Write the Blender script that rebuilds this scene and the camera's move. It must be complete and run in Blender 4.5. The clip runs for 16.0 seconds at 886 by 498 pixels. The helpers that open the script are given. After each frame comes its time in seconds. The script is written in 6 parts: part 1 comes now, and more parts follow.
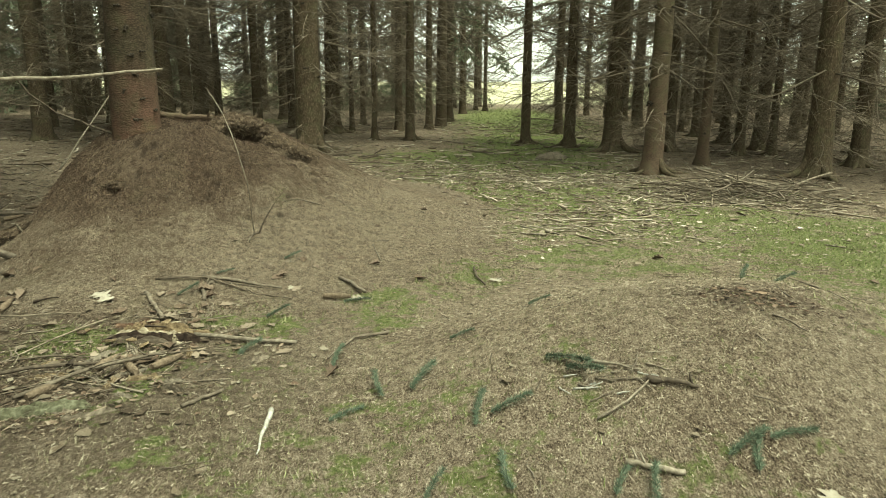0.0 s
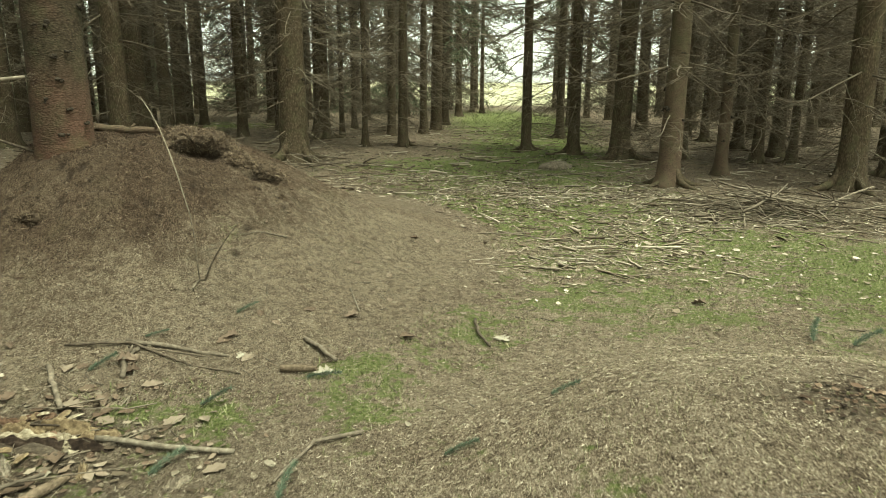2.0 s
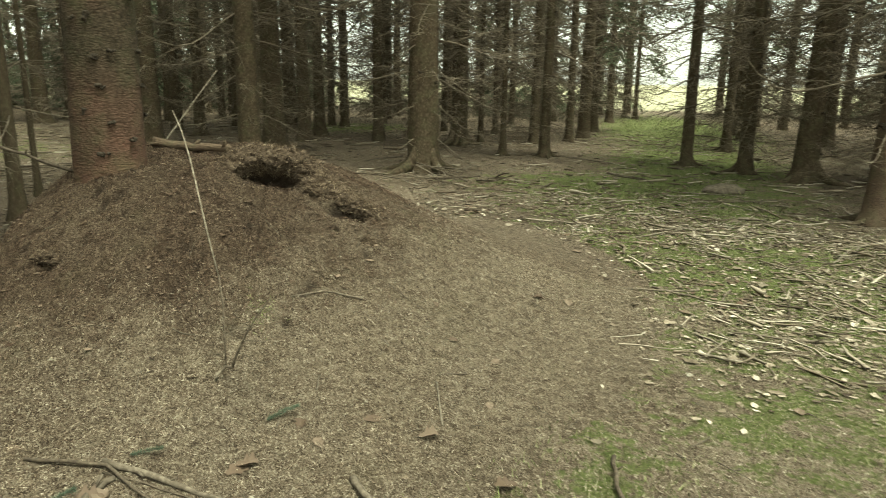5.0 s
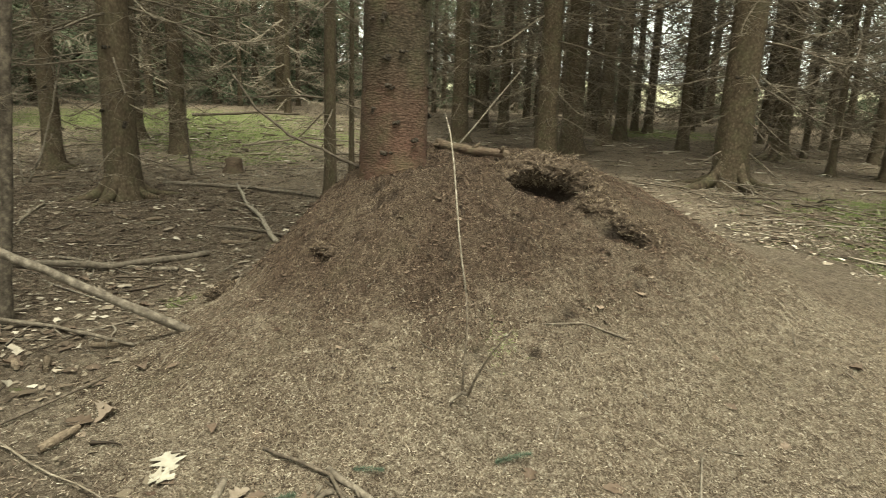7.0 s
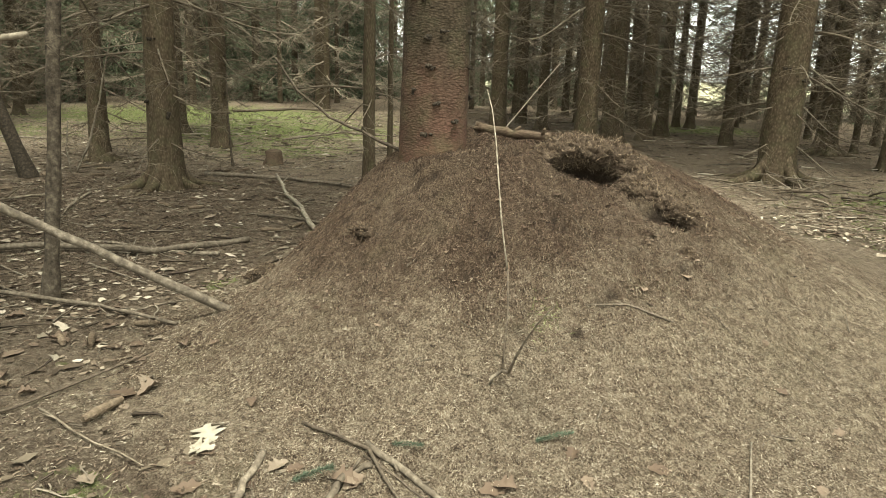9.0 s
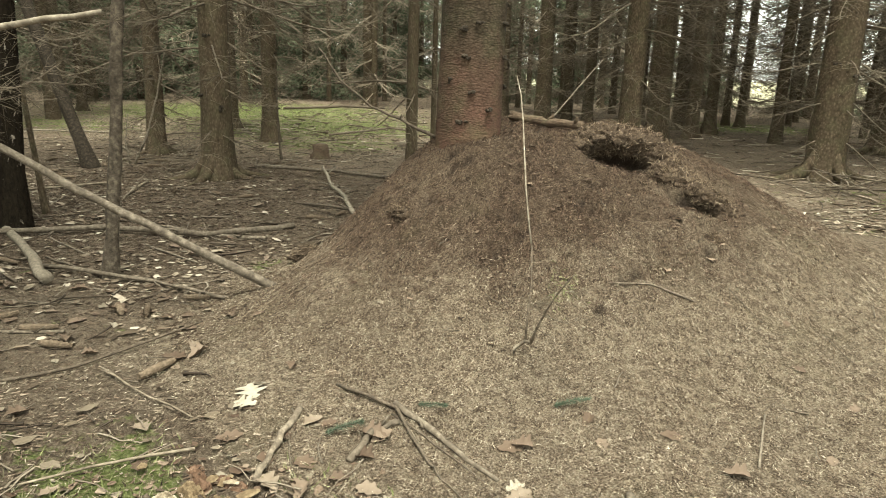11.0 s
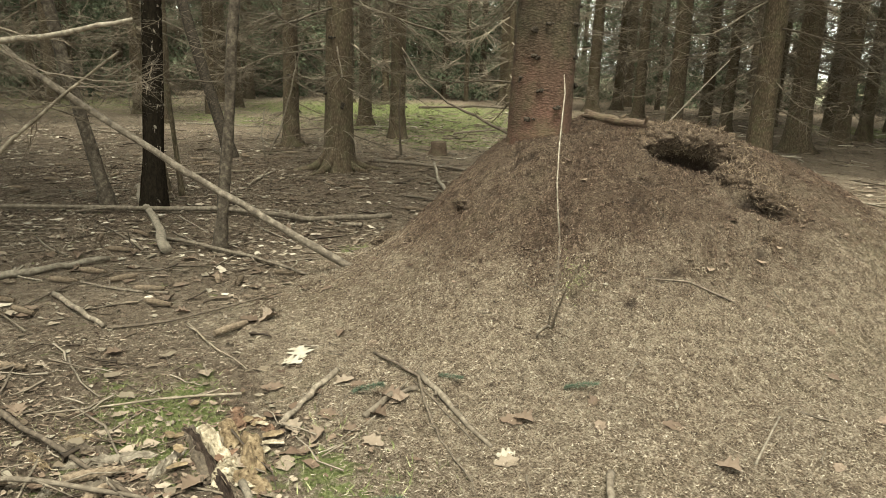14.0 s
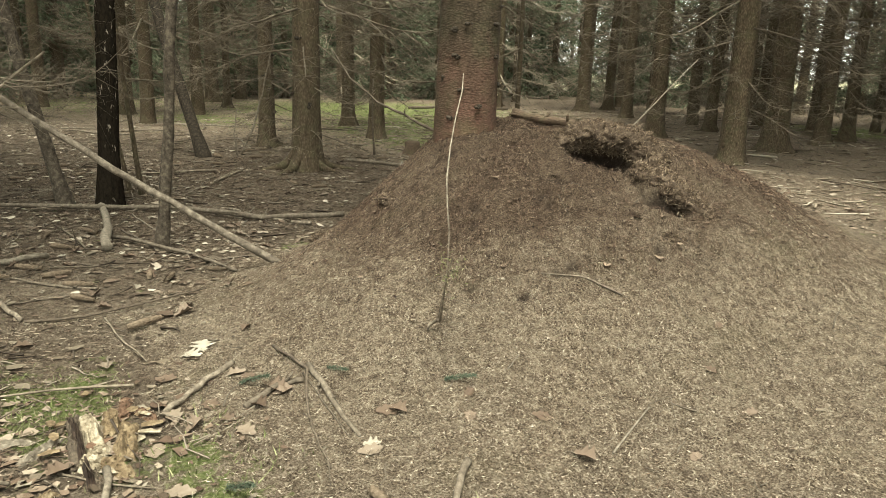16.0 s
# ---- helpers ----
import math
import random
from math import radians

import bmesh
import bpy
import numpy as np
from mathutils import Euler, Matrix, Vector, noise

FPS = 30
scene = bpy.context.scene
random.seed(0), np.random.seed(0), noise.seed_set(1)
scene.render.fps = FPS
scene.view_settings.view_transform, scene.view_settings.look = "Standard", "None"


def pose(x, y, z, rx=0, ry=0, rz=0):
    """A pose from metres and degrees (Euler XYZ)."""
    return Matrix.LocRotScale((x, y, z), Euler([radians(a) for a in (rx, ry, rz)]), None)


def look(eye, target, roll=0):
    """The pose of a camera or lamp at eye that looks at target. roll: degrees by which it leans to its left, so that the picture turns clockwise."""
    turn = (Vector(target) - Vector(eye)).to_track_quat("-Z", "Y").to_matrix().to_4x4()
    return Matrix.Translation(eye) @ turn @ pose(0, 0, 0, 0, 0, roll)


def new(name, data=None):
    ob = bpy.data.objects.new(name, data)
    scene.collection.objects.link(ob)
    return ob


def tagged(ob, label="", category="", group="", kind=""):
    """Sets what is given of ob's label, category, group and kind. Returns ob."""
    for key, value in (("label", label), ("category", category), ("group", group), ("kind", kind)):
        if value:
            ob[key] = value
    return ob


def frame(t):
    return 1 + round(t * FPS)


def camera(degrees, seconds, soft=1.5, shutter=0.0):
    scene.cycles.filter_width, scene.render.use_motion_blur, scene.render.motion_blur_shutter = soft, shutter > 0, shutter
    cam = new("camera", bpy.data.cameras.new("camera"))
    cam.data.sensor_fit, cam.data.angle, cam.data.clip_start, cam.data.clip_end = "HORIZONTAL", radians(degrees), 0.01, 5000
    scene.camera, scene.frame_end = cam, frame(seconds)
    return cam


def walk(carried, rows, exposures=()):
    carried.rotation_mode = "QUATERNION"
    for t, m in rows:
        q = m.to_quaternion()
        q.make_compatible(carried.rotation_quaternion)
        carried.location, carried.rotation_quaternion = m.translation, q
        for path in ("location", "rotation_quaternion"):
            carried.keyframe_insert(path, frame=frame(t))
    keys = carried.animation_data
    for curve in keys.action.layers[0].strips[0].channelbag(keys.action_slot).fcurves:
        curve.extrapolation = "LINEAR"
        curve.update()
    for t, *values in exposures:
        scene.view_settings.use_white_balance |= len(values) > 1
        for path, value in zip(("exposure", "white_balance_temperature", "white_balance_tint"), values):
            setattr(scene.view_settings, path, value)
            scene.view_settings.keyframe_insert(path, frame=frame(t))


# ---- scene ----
cam = camera(64.8, 16.0, soft=0.8, shutter=0.4)
METRES, EYE, TILT, LEAN, TURN = 3.5, 1.147, 0.0, 0.0, 1.7
ROWS = [
    (0.0, 0.0, 0.0, 0.0, 0.09, -13.54, -0.38),
    (0.5, 0.0017, 0.0611, 0.0024, 0.0, -13.54, -0.37),
    (1.0, 0.0023, 0.1209, 0.0046, -0.08, -13.52, -0.36),
    (1.5, 0.0023, 0.1831, 0.0065, -0.17, -13.51, -0.33),
    (2.0, 0.0035, 0.2499, 0.0092, -0.25, -13.51, -0.31),
    (2.5, 0.0062, 0.3148, 0.0116, -0.33, -13.51, -0.29),
    (3.0, 0.009, 0.3782, 0.0143, -0.42, -13.51, -0.26),
    (5.5, 0.0124, 0.6139, 0.023, 17.8, -13.61, -1.23),
    (6.0, 0.0087, 0.64, 0.025, 24.58, -13.74, -1.62),
    (6.5, 0.0049, 0.6611, 0.0261, 30.89, -13.88, -1.9),
    (7.0, 0.0006, 0.6759, 0.0251, 36.06, -14.03, -2.11),
    (7.5, -0.0039, 0.6867, 0.0216, 38.74, -14.11, -2.14),
    (8.0, -0.0072, 0.6886, 0.0163, 38.94, -14.13, -2.03),
    (8.5, -0.007, 0.6839, 0.0085, 38.98, -14.17, -1.92),
    (11.0, 0.0364, 0.655, -0.0105, 42.9, -14.33, -1.81),
    (11.5, 0.0512, 0.6533, -0.0108, 46.8, -14.44, -1.93),
    (12.0, 0.0668, 0.6541, -0.0106, 50.28, -14.54, -2.04),
    (12.5, 0.0839, 0.6573, -0.0102, 52.71, -14.61, -2.07),
    (13.0, 0.1035, 0.6658, -0.0099, 54.35, -14.64, -2.07),
    (13.5, 0.1244, 0.6795, -0.0096, 54.58, -14.64, -2.03),
    (14.0, 0.1454, 0.6961, -0.0097, 54.64, -14.63, -1.97),
    (14.5, 0.1663, 0.7153, -0.0097, 54.7, -14.61, -1.94),
    (15.0, 0.1862, 0.7365, -0.0093, 54.77, -14.59, -1.91),
    (15.5, 0.2057, 0.7588, -0.0088, 54.83, -14.59, -1.89),
    (16.0, 0.2245, 0.7804, -0.0073, 54.98, -14.6, -1.88),
]
EXPOSURE = 2.17
walk(cam, [(t, pose(0, 0, EYE, TILT, LEAN, TURN) @ pose(METRES * x, METRES * y, METRES * z, 90 + pitch, roll, yaw)) for t, x, y, z, yaw, pitch, roll in ROWS],
     [(0.0, EXPOSURE - 0.43, 6850, -13), (3.2, EXPOSURE - 0.42, 6850, -13), (5.4, EXPOSURE - 0.50, 6800, -9), (7.5, EXPOSURE - 0.22, 6650, -1), (8.6, EXPOSURE - 0.14, 6640, 0), (11.0, EXPOSURE - 0.07, 6620, 1), (16.0, EXPOSURE - 0.11, 6620, 1)])

# ---- world and light: an overcast sky over a spruce stand ----
SUN_HEIGHT, SUN_TURN = 72.0, 125.0
world = bpy.data.worlds.new("sky")
scene.world = world
world.use_nodes = True
wn, wl = world.node_tree.nodes, world.node_tree.links
wn.clear()
sky = wn.new("ShaderNodeTexSky")
sky.sky_type = 'NISHITA'
sky.sun_disc = False
sky.sun_elevation, sky.sun_rotation = radians(SUN_HEIGHT), radians(SUN_TURN)
sky.air_density, sky.dust_density, sky.ozone_density = 1.0, 1.0, 1.0
soften = wn.new("ShaderNodeHueSaturation")
soften.inputs["Saturation"].default_value = 0.15
back = wn.new("ShaderNodeBackground")
back.inputs["Strength"].default_value = 0.15
wout = wn.new("ShaderNodeOutputWorld")
wl.new(sky.outputs[0], soften.inputs["Color"])
warm = wn.new("ShaderNodeMix")
warm.data_type, warm.blend_type = 'RGBA', 'MULTIPLY'
warm.inputs[0].default_value = 1.0
warm.inputs[7].default_value = (1.0, 0.985, 0.90, 1)
wl.new(soften.outputs[0], warm.inputs[6])
wl.new(warm.outputs[2], back.inputs["Color"])
wl.new(back.outputs[0], wout.inputs["Surface"])

sun_data = bpy.data.lights.new("sun", 'SUN')
sun_data.energy, sun_data.angle, sun_data.color = 2.3, radians(20), (1.0, 0.96, 0.88)
sun = new("sun", sun_data)
_e, _r = radians(SUN_HEIGHT), radians(SUN_TURN)
sun.matrix_world = look((math.sin(_r) * math.cos(_e) * 40, math.cos(_r) * math.cos(_e) * 40, math.sin(_e) * 40), (0, 0, 0))


# ---- materials ----
class Mat:
    """A small builder for node materials."""

    def __init__(self, name, rough=0.9, spec=0.15):
        self.m = bpy.data.materials.new(name)
        self.m.use_nodes = True
        self.n, self.l = self.m.node_tree.nodes, self.m.node_tree.links
        self.b = self.n["Principled BSDF"]
        self.b.inputs["Roughness"].default_value = rough
        self.b.inputs["Specular IOR Level"].default_value = spec

    def link(self, a, b):
        self.l.new(a, b)

    def coord(self, kind="Object", scale=(1, 1, 1)):
        c, m = self.n.new("ShaderNodeTexCoord"), self.n.new("ShaderNodeMapping")
        m.inputs["Scale"].default_value = scale
        self.link(c.outputs[kind], m.inputs["Vector"])
        return m.outputs["Vector"]

    def noise(self, vec, scale, detail=4, rough=0.6, distort=0.0):
        t = self.n.new("ShaderNodeTexNoise")
        t.inputs["Scale"].default_value, t.inputs["Detail"].default_value = scale, detail
        t.inputs["Roughness"].default_value, t.inputs["Distortion"].default_value = rough, distort
        self.link(vec, t.inputs["Vector"])
        return t.outputs["Fac"]

    def voronoi(self, vec, scale, out="Distance", feature='F1'):
        t = self.n.new("ShaderNodeTexVoronoi")
        t.feature = feature
        t.inputs["Scale"].default_value = scale
        self.link(vec, t.inputs["Vector"])
        return t.outputs[out]

    def ramp(self, fac, stops):
        r = self.n.new("ShaderNodeValToRGB")
        el = r.color_ramp.elements
        while len(el) < len(stops):
            el.new(0.5)
        for e, (p, c) in zip(el, stops):
            e.position = p
            e.color = (*c, 1) if len(c) == 3 else c
        self.link(fac, r.inputs["Fac"])
        return r.outputs["Color"]

    def range(self, fac, a, b, c=0.0, d=1.0):
        r = self.n.new("ShaderNodeMapRange")
        for k, v in zip((1, 2, 3, 4), (a, b, c, d)):
            r.inputs[k].default_value = v
        self.link(fac, r.inputs[0])
        return r.outputs[0]

    def math(self, op, a, b):
        r = self.n.new("ShaderNodeMath")
        r.operation = op
        for k, v in enumerate((a, b)):
            if isinstance(v, (int, float)):
                r.inputs[k].default_value = v
            else:
                self.link(v, r.inputs[k])
        return r.outputs[0]

    def mix(self, fac, a, b, kind='MIX'):
        r = self.n.new("ShaderNodeMix")
        r.data_type, r.blend_type = 'RGBA', kind
        for k, v in ((0, fac), (6, a), (7, b)):
            if isinstance(v, (int, float)):
                r.inputs[k].default_value = v
            elif isinstance(v, tuple):
                r.inputs[k].default_value = (*v, 1)
            else:
                self.link(v, r.inputs[k])
        return r.outputs[2]

    def attr(self, name):
        a = self.n.new("ShaderNodeAttribute")
        a.attribute_name = name
        return a.outputs["Fac"]

    def random(self):
        return self.n.new("ShaderNodeObjectInfo").outputs["Random"]

    def island(self):
        return self.n.new("ShaderNodeNewGeometry").outputs["Random Per Island"]

    def done(self, color, bump=None, strength=0.5, distance=0.01):
        if isinstance(color, tuple):
            self.b.inputs["Base Color"].default_value = (*color, 1)
        else:
            self.link(color, self.b.inputs["Base Color"])
        if bump is not None:
            k = self.n.new("ShaderNodeBump")
            k.inputs["Strength"].default_value, k.inputs["Distance"].default_value = strength, distance
            self.link(bump, k.inputs["Height"])
            self.link(k.outputs[0], self.b.inputs["Normal"])
        return self.m


def litter_colors(m, vec):
    """Dry needle litter: pale straw over dark crumbs, at two scales."""
    fine = m.range(m.noise(vec, 150, 4, 0.76), 0.36, 0.64)
    mid = m.range(m.noise(vec, 26, 4, 0.65), 0.3, 0.7)
    broad = m.noise(vec, 1.7, 3, 0.55)
    both = m.math('ADD', m.math('MULTIPLY', fine, 0.62), m.math('MULTIPLY', mid, 0.38))
    dry = m.ramp(both, [(0.18, (0.066, 0.048, 0.033)), (0.40, (0.178, 0.134, 0.094)), (0.60, (0.290, 0.228, 0.163)), (0.85, (0.48, 0.40, 0.300))])
    red = m.ramp(both, [(0.18, (0.030, 0.021, 0.014)), (0.42, (0.100, 0.069, 0.047)), (0.62, (0.178, 0.130, 0.089)), (0.85, (0.32, 0.252, 0.180))])
    return dry, red, broad, both


def mound_material():
    m = Mat("needle_mound", 0.95, 0.1)
    vec = m.coord()
    dry, red, broad, both = litter_colors(m, vec)
    upper = m.attr("fresh_and_shade")
    f = m.math('ADD', upper, m.range(broad, 0.35, 0.65, -0.35, 0.35))
    col = m.mix(m.range(f, 0.2, 0.8), m.mix(0.30, dry, red), m.mix(0.35, red, (0.052, 0.034, 0.023)))
    clod = m.noise(vec, 13, 4, 0.6)
    col = m.mix(m.math('MULTIPLY', m.range(clod, 0.52, 0.72, 0, 0.6), m.range(f, 0.2, 0.8)), col, (0.060, 0.038, 0.026))
    # shade inside burrows and pits, put into the colour as near-black
    dark = m.attr("hollow_shade")
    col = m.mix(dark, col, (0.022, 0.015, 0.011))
    tint = m.noise(vec, 2.6, 3, 0.6)
    col = m.mix(m.range(tint, 0.56, 0.74, 0, 0.25), col, (0.135, 0.125, 0.062))
    return m.done(col, m.math('ADD', both, m.math('MULTIPLY', clod, 0.8)), 1.0, 0.025)


def ground_material():
    m = Mat("forest_floor", 0.95, 0.1)
    vec = m.coord()
    dry, red, broad, both = litter_colors(m, vec)
    patch = m.noise(vec, 4.3, 4, 0.6)
    col = m.mix(m.range(broad, 0.42, 0.66, 0.0, 0.6), dry, red)
    soil = m.ramp(m.noise(vec, 40, 5, 0.7), [(0.3, (0.034, 0.025, 0.017)), (0.5, (0.110, 0.082, 0.058)), (0.70, (0.25, 0.196, 0.141))])
    col = m.mix(m.math('MULTIPLY', m.attr("bare"), m.range(patch, 0.22, 0.52)), col, soil)
    green = m.ramp(m.noise(vec, 60, 5, 0.75), [(0.28, (0.046, 0.055, 0.017)), (0.44, (0.120, 0.143, 0.045)), (0.58, (0.200, 0.218, 0.085)), (0.72, (0.34, 0.33, 0.18))])
    grow = m.math('ADD', m.attr("moss"), m.math('ADD', m.range(patch, 0.3, 0.7, -0.42, 0.42), m.range(m.noise(vec, 22, 4, 0.7), 0.3, 0.7, -0.3, 0.3)))
    col = m.mix(m.range(grow, 0.38, 0.68), col, green)
    straw = m.ramp(m.noise(vec, 3, 4, 0.6), [(0.35, (0.30, 0.29, 0.17)), (0.65, (0.48, 0.45, 0.31))])
    col = m.mix(m.attr("field"), col, straw)
    return m.done(col, both, 1.0, 0.02)


def bark_material(name, dark, mid, light, red=None, algae=0.25):
    m = Mat(name, 0.9, 0.12)
    vec = m.coord()
    tall = m.coord("Object", (1, 1, 1.9 if red else 0.45))
    flakes = m.voronoi(tall, 62, "Distance")
    crack = m.noise(tall, 55, 5, 0.7)
    broad = m.noise(vec, 3.1, 3, 0.6)
    h = m.math('ADD', m.math('MULTIPLY', flakes, 0.35), m.math('ADD', m.math('MULTIPLY', crack, 0.45), m.math('MULTIPLY', m.noise(tall, 11, 4, 0.65), 0.25)))
    col = m.ramp(h, [(0.30, light), (0.48, mid), (0.72, dark)])
    if red:
        xyz = m.n.new("ShaderNodeSeparateXYZ")
        m.link(vec, xyz.inputs[0])
        low = m.math('ADD', m.range(xyz.outputs[2], 0.75, 1.35, 0.75, 0.0), m.range(broad, 0.35, 0.65, -0.25, 0.25))
        col = m.mix(m.range(low, 0.0, 1.0), col, m.ramp(h, [(0.3, tuple(1.25 * c for c in red)), (0.5, red), (0.75, tuple(0.45 * c for c in red))]))
    col = m.mix(m.math('MULTIPLY', m.range(m.noise(vec, 7, 4, 0.65), 0.45, 0.7), algae), col, (0.088, 0.102, 0.048))
    col = m.mix(m.range(m.random(), 0, 1, 0.0, 0.30), col, tuple(0.75 * c for c in mid))
    return m.done(col, h, 0.8, 0.012)


def wood_material(name, a, b, c, scale=40, spread=0.5):
    m = Mat(name, 0.85, 0.15)
    vec = m.coord()
    f = m.noise(vec, scale, 5, 0.7)
    col = m.ramp(f, [(0.32, a), (0.5, b), (0.68, c)])
    col = m.mix(m.range(m.random(), 0, 1, 0, spread), col, a)
    return m.done(col, f, 0.5, 0.004)


def scatter_material(name, colors, rough=0.9):
    m = Mat(name, rough, 0.12)
    f = m.island()
    n = len(colors)
    col = m.ramp(f, [(i / max(1, n - 1), c) for i, c in enumerate(colors)])
    return m.done(col)


def leaf_material(name, colors):
    m = Mat(name, 0.75, 0.2)
    vec = m.coord()
    col = m.ramp(m.random(), [(i / (len(colors) - 1), c) for i, c in enumerate(colors)])
    f = m.noise(vec, 28, 4, 0.65)
    col = m.mix(m.range(f, 0.4, 0.75, 0, 0.5), col, (0.10, 0.072, 0.045))
    return m.done(col, f, 0.4, 0.003)


def char_material():
    m = Mat("charred_birch_bark", 1.0, 0.0)
    vec = m.coord("Object", (1, 1, 0.42))
    f = m.noise(vec, 34, 5, 0.62, 0.6)
    g = m.noise(vec, 60, 4, 0.7)
    height = m.attr("up")
    lim = m.math('ADD', f, m.range(height, 0.0, 2.0, -0.06, 0.03))
    col = m.mix(m.range(lim, 0.60, 0.64), m.ramp(g, [(0.3, (0.006, 0.005, 0.004)), (0.7, (0.022, 0.017, 0.012))]), m.ramp(g, [(0.3, (0.12, 0.095, 0.075)), (0.7, (0.33, 0.28, 0.23))]))
    return m.done(col, m.math('ADD', f, g), 0.6, 0.01)


MOUND = mound_material()
GROUND = ground_material()
BARK = bark_material("spruce_bark", (0.028, 0.020, 0.012), (0.080, 0.059, 0.038), (0.153, 0.116, 0.076), algae=0.3)
BARK_TAN = bark_material("tan_spruce_bark", (0.031, 0.024, 0.014), (0.086, 0.065, 0.042), (0.155, 0.121, 0.081), red=(0.098, 0.064, 0.046), algae=0.3)
BARK_RED = bark_material("reddish_spruce_bark", (0.016, 0.012, 0.007), (0.047, 0.035, 0.023), (0.088, 0.066, 0.045), red=(0.112, 0.058, 0.042), algae=0.3)
CHAR = char_material()
STEM_DARK = wood_material("dark_young_bark", (0.022, 0.017, 0.012), (0.060, 0.047, 0.034), (0.130, 0.106, 0.077), 30, 0.1)
STEM_GREY = wood_material("grey_brown_stem", (0.045, 0.035, 0.026), (0.105, 0.085, 0.063), (0.21, 0.175, 0.132), 26, 0.25)
KNOT = wood_material("dark_knot", (0.014, 0.011, 0.008), (0.034, 0.026, 0.018), (0.068, 0.053, 0.038), 45)
TWIG = wood_material("dead_twig", (0.055, 0.043, 0.030), (0.150, 0.121, 0.087), (0.27, 0.225, 0.168), 14, 0.65)
STICK = wood_material("fallen_stick", (0.060, 0.047, 0.034), (0.140, 0.113, 0.083), (0.27, 0.225, 0.168), 38, 0.6)
STICK_PALE = wood_material("bleached_wood", (0.085, 0.069, 0.050), (0.190, 0.159, 0.119), (0.32, 0.275, 0.213), 45, 0.5)
STICK_DARK = wood_material("damp_dark_wood", (0.038, 0.029, 0.021), (0.085, 0.066, 0.047), (0.165, 0.130, 0.095), 45)
WHITE_WOOD = wood_material("whitened_wood", (0.20, 0.185, 0.15), (0.31, 0.295, 0.25), (0.42, 0.405, 0.355), 60, 0.1)
ROTTEN = wood_material("rotten_wood", (0.062, 0.043, 0.026), (0.155, 0.112, 0.066), (0.33, 0.262, 0.168), 55, 0.3)
MOSSY_WOOD = wood_material("lichen_wood", (0.035, 0.030, 0.019), (0.080, 0.078, 0.046), (0.17, 0.168, 0.112), 32, 0.2)
DARK_BARK = wood_material("dark_bark", (0.012, 0.008, 0.006), (0.032, 0.021, 0.015), (0.070, 0.050, 0.036), 40, 0.2)
CONE = wood_material("spruce_cone", (0.060, 0.043, 0.029), (0.140, 0.104, 0.070), (0.23, 0.18, 0.13), 60, 0.4)
LEAF = leaf_material("dry_oak_leaf", [(0.055, 0.036, 0.024), (0.095, 0.065, 0.045), (0.135, 0.099, 0.071), (0.190, 0.155, 0.115)])
LEAF_PALE = leaf_material("pale_oak_leaf", [(0.23, 0.205, 0.155), (0.29, 0.262, 0.203)])
NEEDLE = scatter_material("dry_needles", [(0.042, 0.031, 0.021), (0.130, 0.100, 0.070), (0.205, 0.164, 0.116), (0.285, 0.237, 0.172), (0.450, 0.390, 0.296)])
NEEDLE_RED = scatter_material("brown_needles", [(0.012, 0.008, 0.006), (0.044, 0.028, 0.019), (0.090, 0.060, 0.041), (0.140, 0.098, 0.069), (0.215, 0.164, 0.118)])
NEEDLE_MOUND = scatter_material("mound_straw", [(0.017, 0.012, 0.007), (0.054, 0.036, 0.023), (0.107, 0.075, 0.050), (0.165, 0.121, 0.081), (0.320, 0.254, 0.182)])
CRUMB = scatter_material("leaf_crumbs", [(0.036, 0.026, 0.018), (0.065, 0.048, 0.033), (0.094, 0.073, 0.050), (0.126, 0.102, 0.073), (0.202, 0.174, 0.131)])
NEEDLE_DARK = scatter_material("dark_needles", [(0.009, 0.007, 0.005), (0.029, 0.018, 0.012), (0.061, 0.038, 0.025), (0.098, 0.064, 0.044), (0.171, 0.120, 0.083)])
NEEDLE_SOIL = scatter_material("soil_straw", [(0.011, 0.007, 0.005), (0.042, 0.028, 0.019), (0.088, 0.061, 0.042), (0.141, 0.105, 0.075), (0.253, 0.203, 0.149)])
MOSS = scatter_material("moss_blades", [(0.048, 0.056, 0.020), (0.120, 0.134, 0.050), (0.195, 0.206, 0.088), (0.305, 0.300, 0.165)])
# live needles and far twigs are lightened: distance haze put into their colour
GREEN = scatter_material("live_needles", [(0.050, 0.059, 0.034), (0.085, 0.098, 0.058), (0.126, 0.141, 0.088)])
TWIG_HAZE = wood_material("hazed_dead_twig", (0.14, 0.115, 0.083), (0.215, 0.178, 0.131), (0.30, 0.253, 0.191), 14, 0.0)
SPRIG = scatter_material("sprig_needles", [(0.052, 0.068, 0.044), (0.088, 0.110, 0.073), (0.138, 0.163, 0.114)])

# ---- shapes ----
rng = np.random.default_rng(7)


def vnoise(x, y, seed=0):
    """Smooth value noise on a unit lattice, from 0 to 1."""
    x, y = np.asarray(x, float), np.asarray(y, float)
    ix, iy = np.floor(x), np.floor(y)
    fx, fy = x - ix, y - iy
    fx, fy = fx * fx * (3 - 2 * fx), fy * fy * (3 - 2 * fy)

    def h(a, b):
        s = np.sin(a * 127.1 + b * 311.7 + seed * 74.7) * 43758.5453
        return s - np.floor(s)
    return (h(ix, iy) * (1 - fx) + h(ix + 1, iy) * fx) * (1 - fy) + (h(ix, iy + 1) * (1 - fx) + h(ix + 1, iy + 1) * fx) * fy


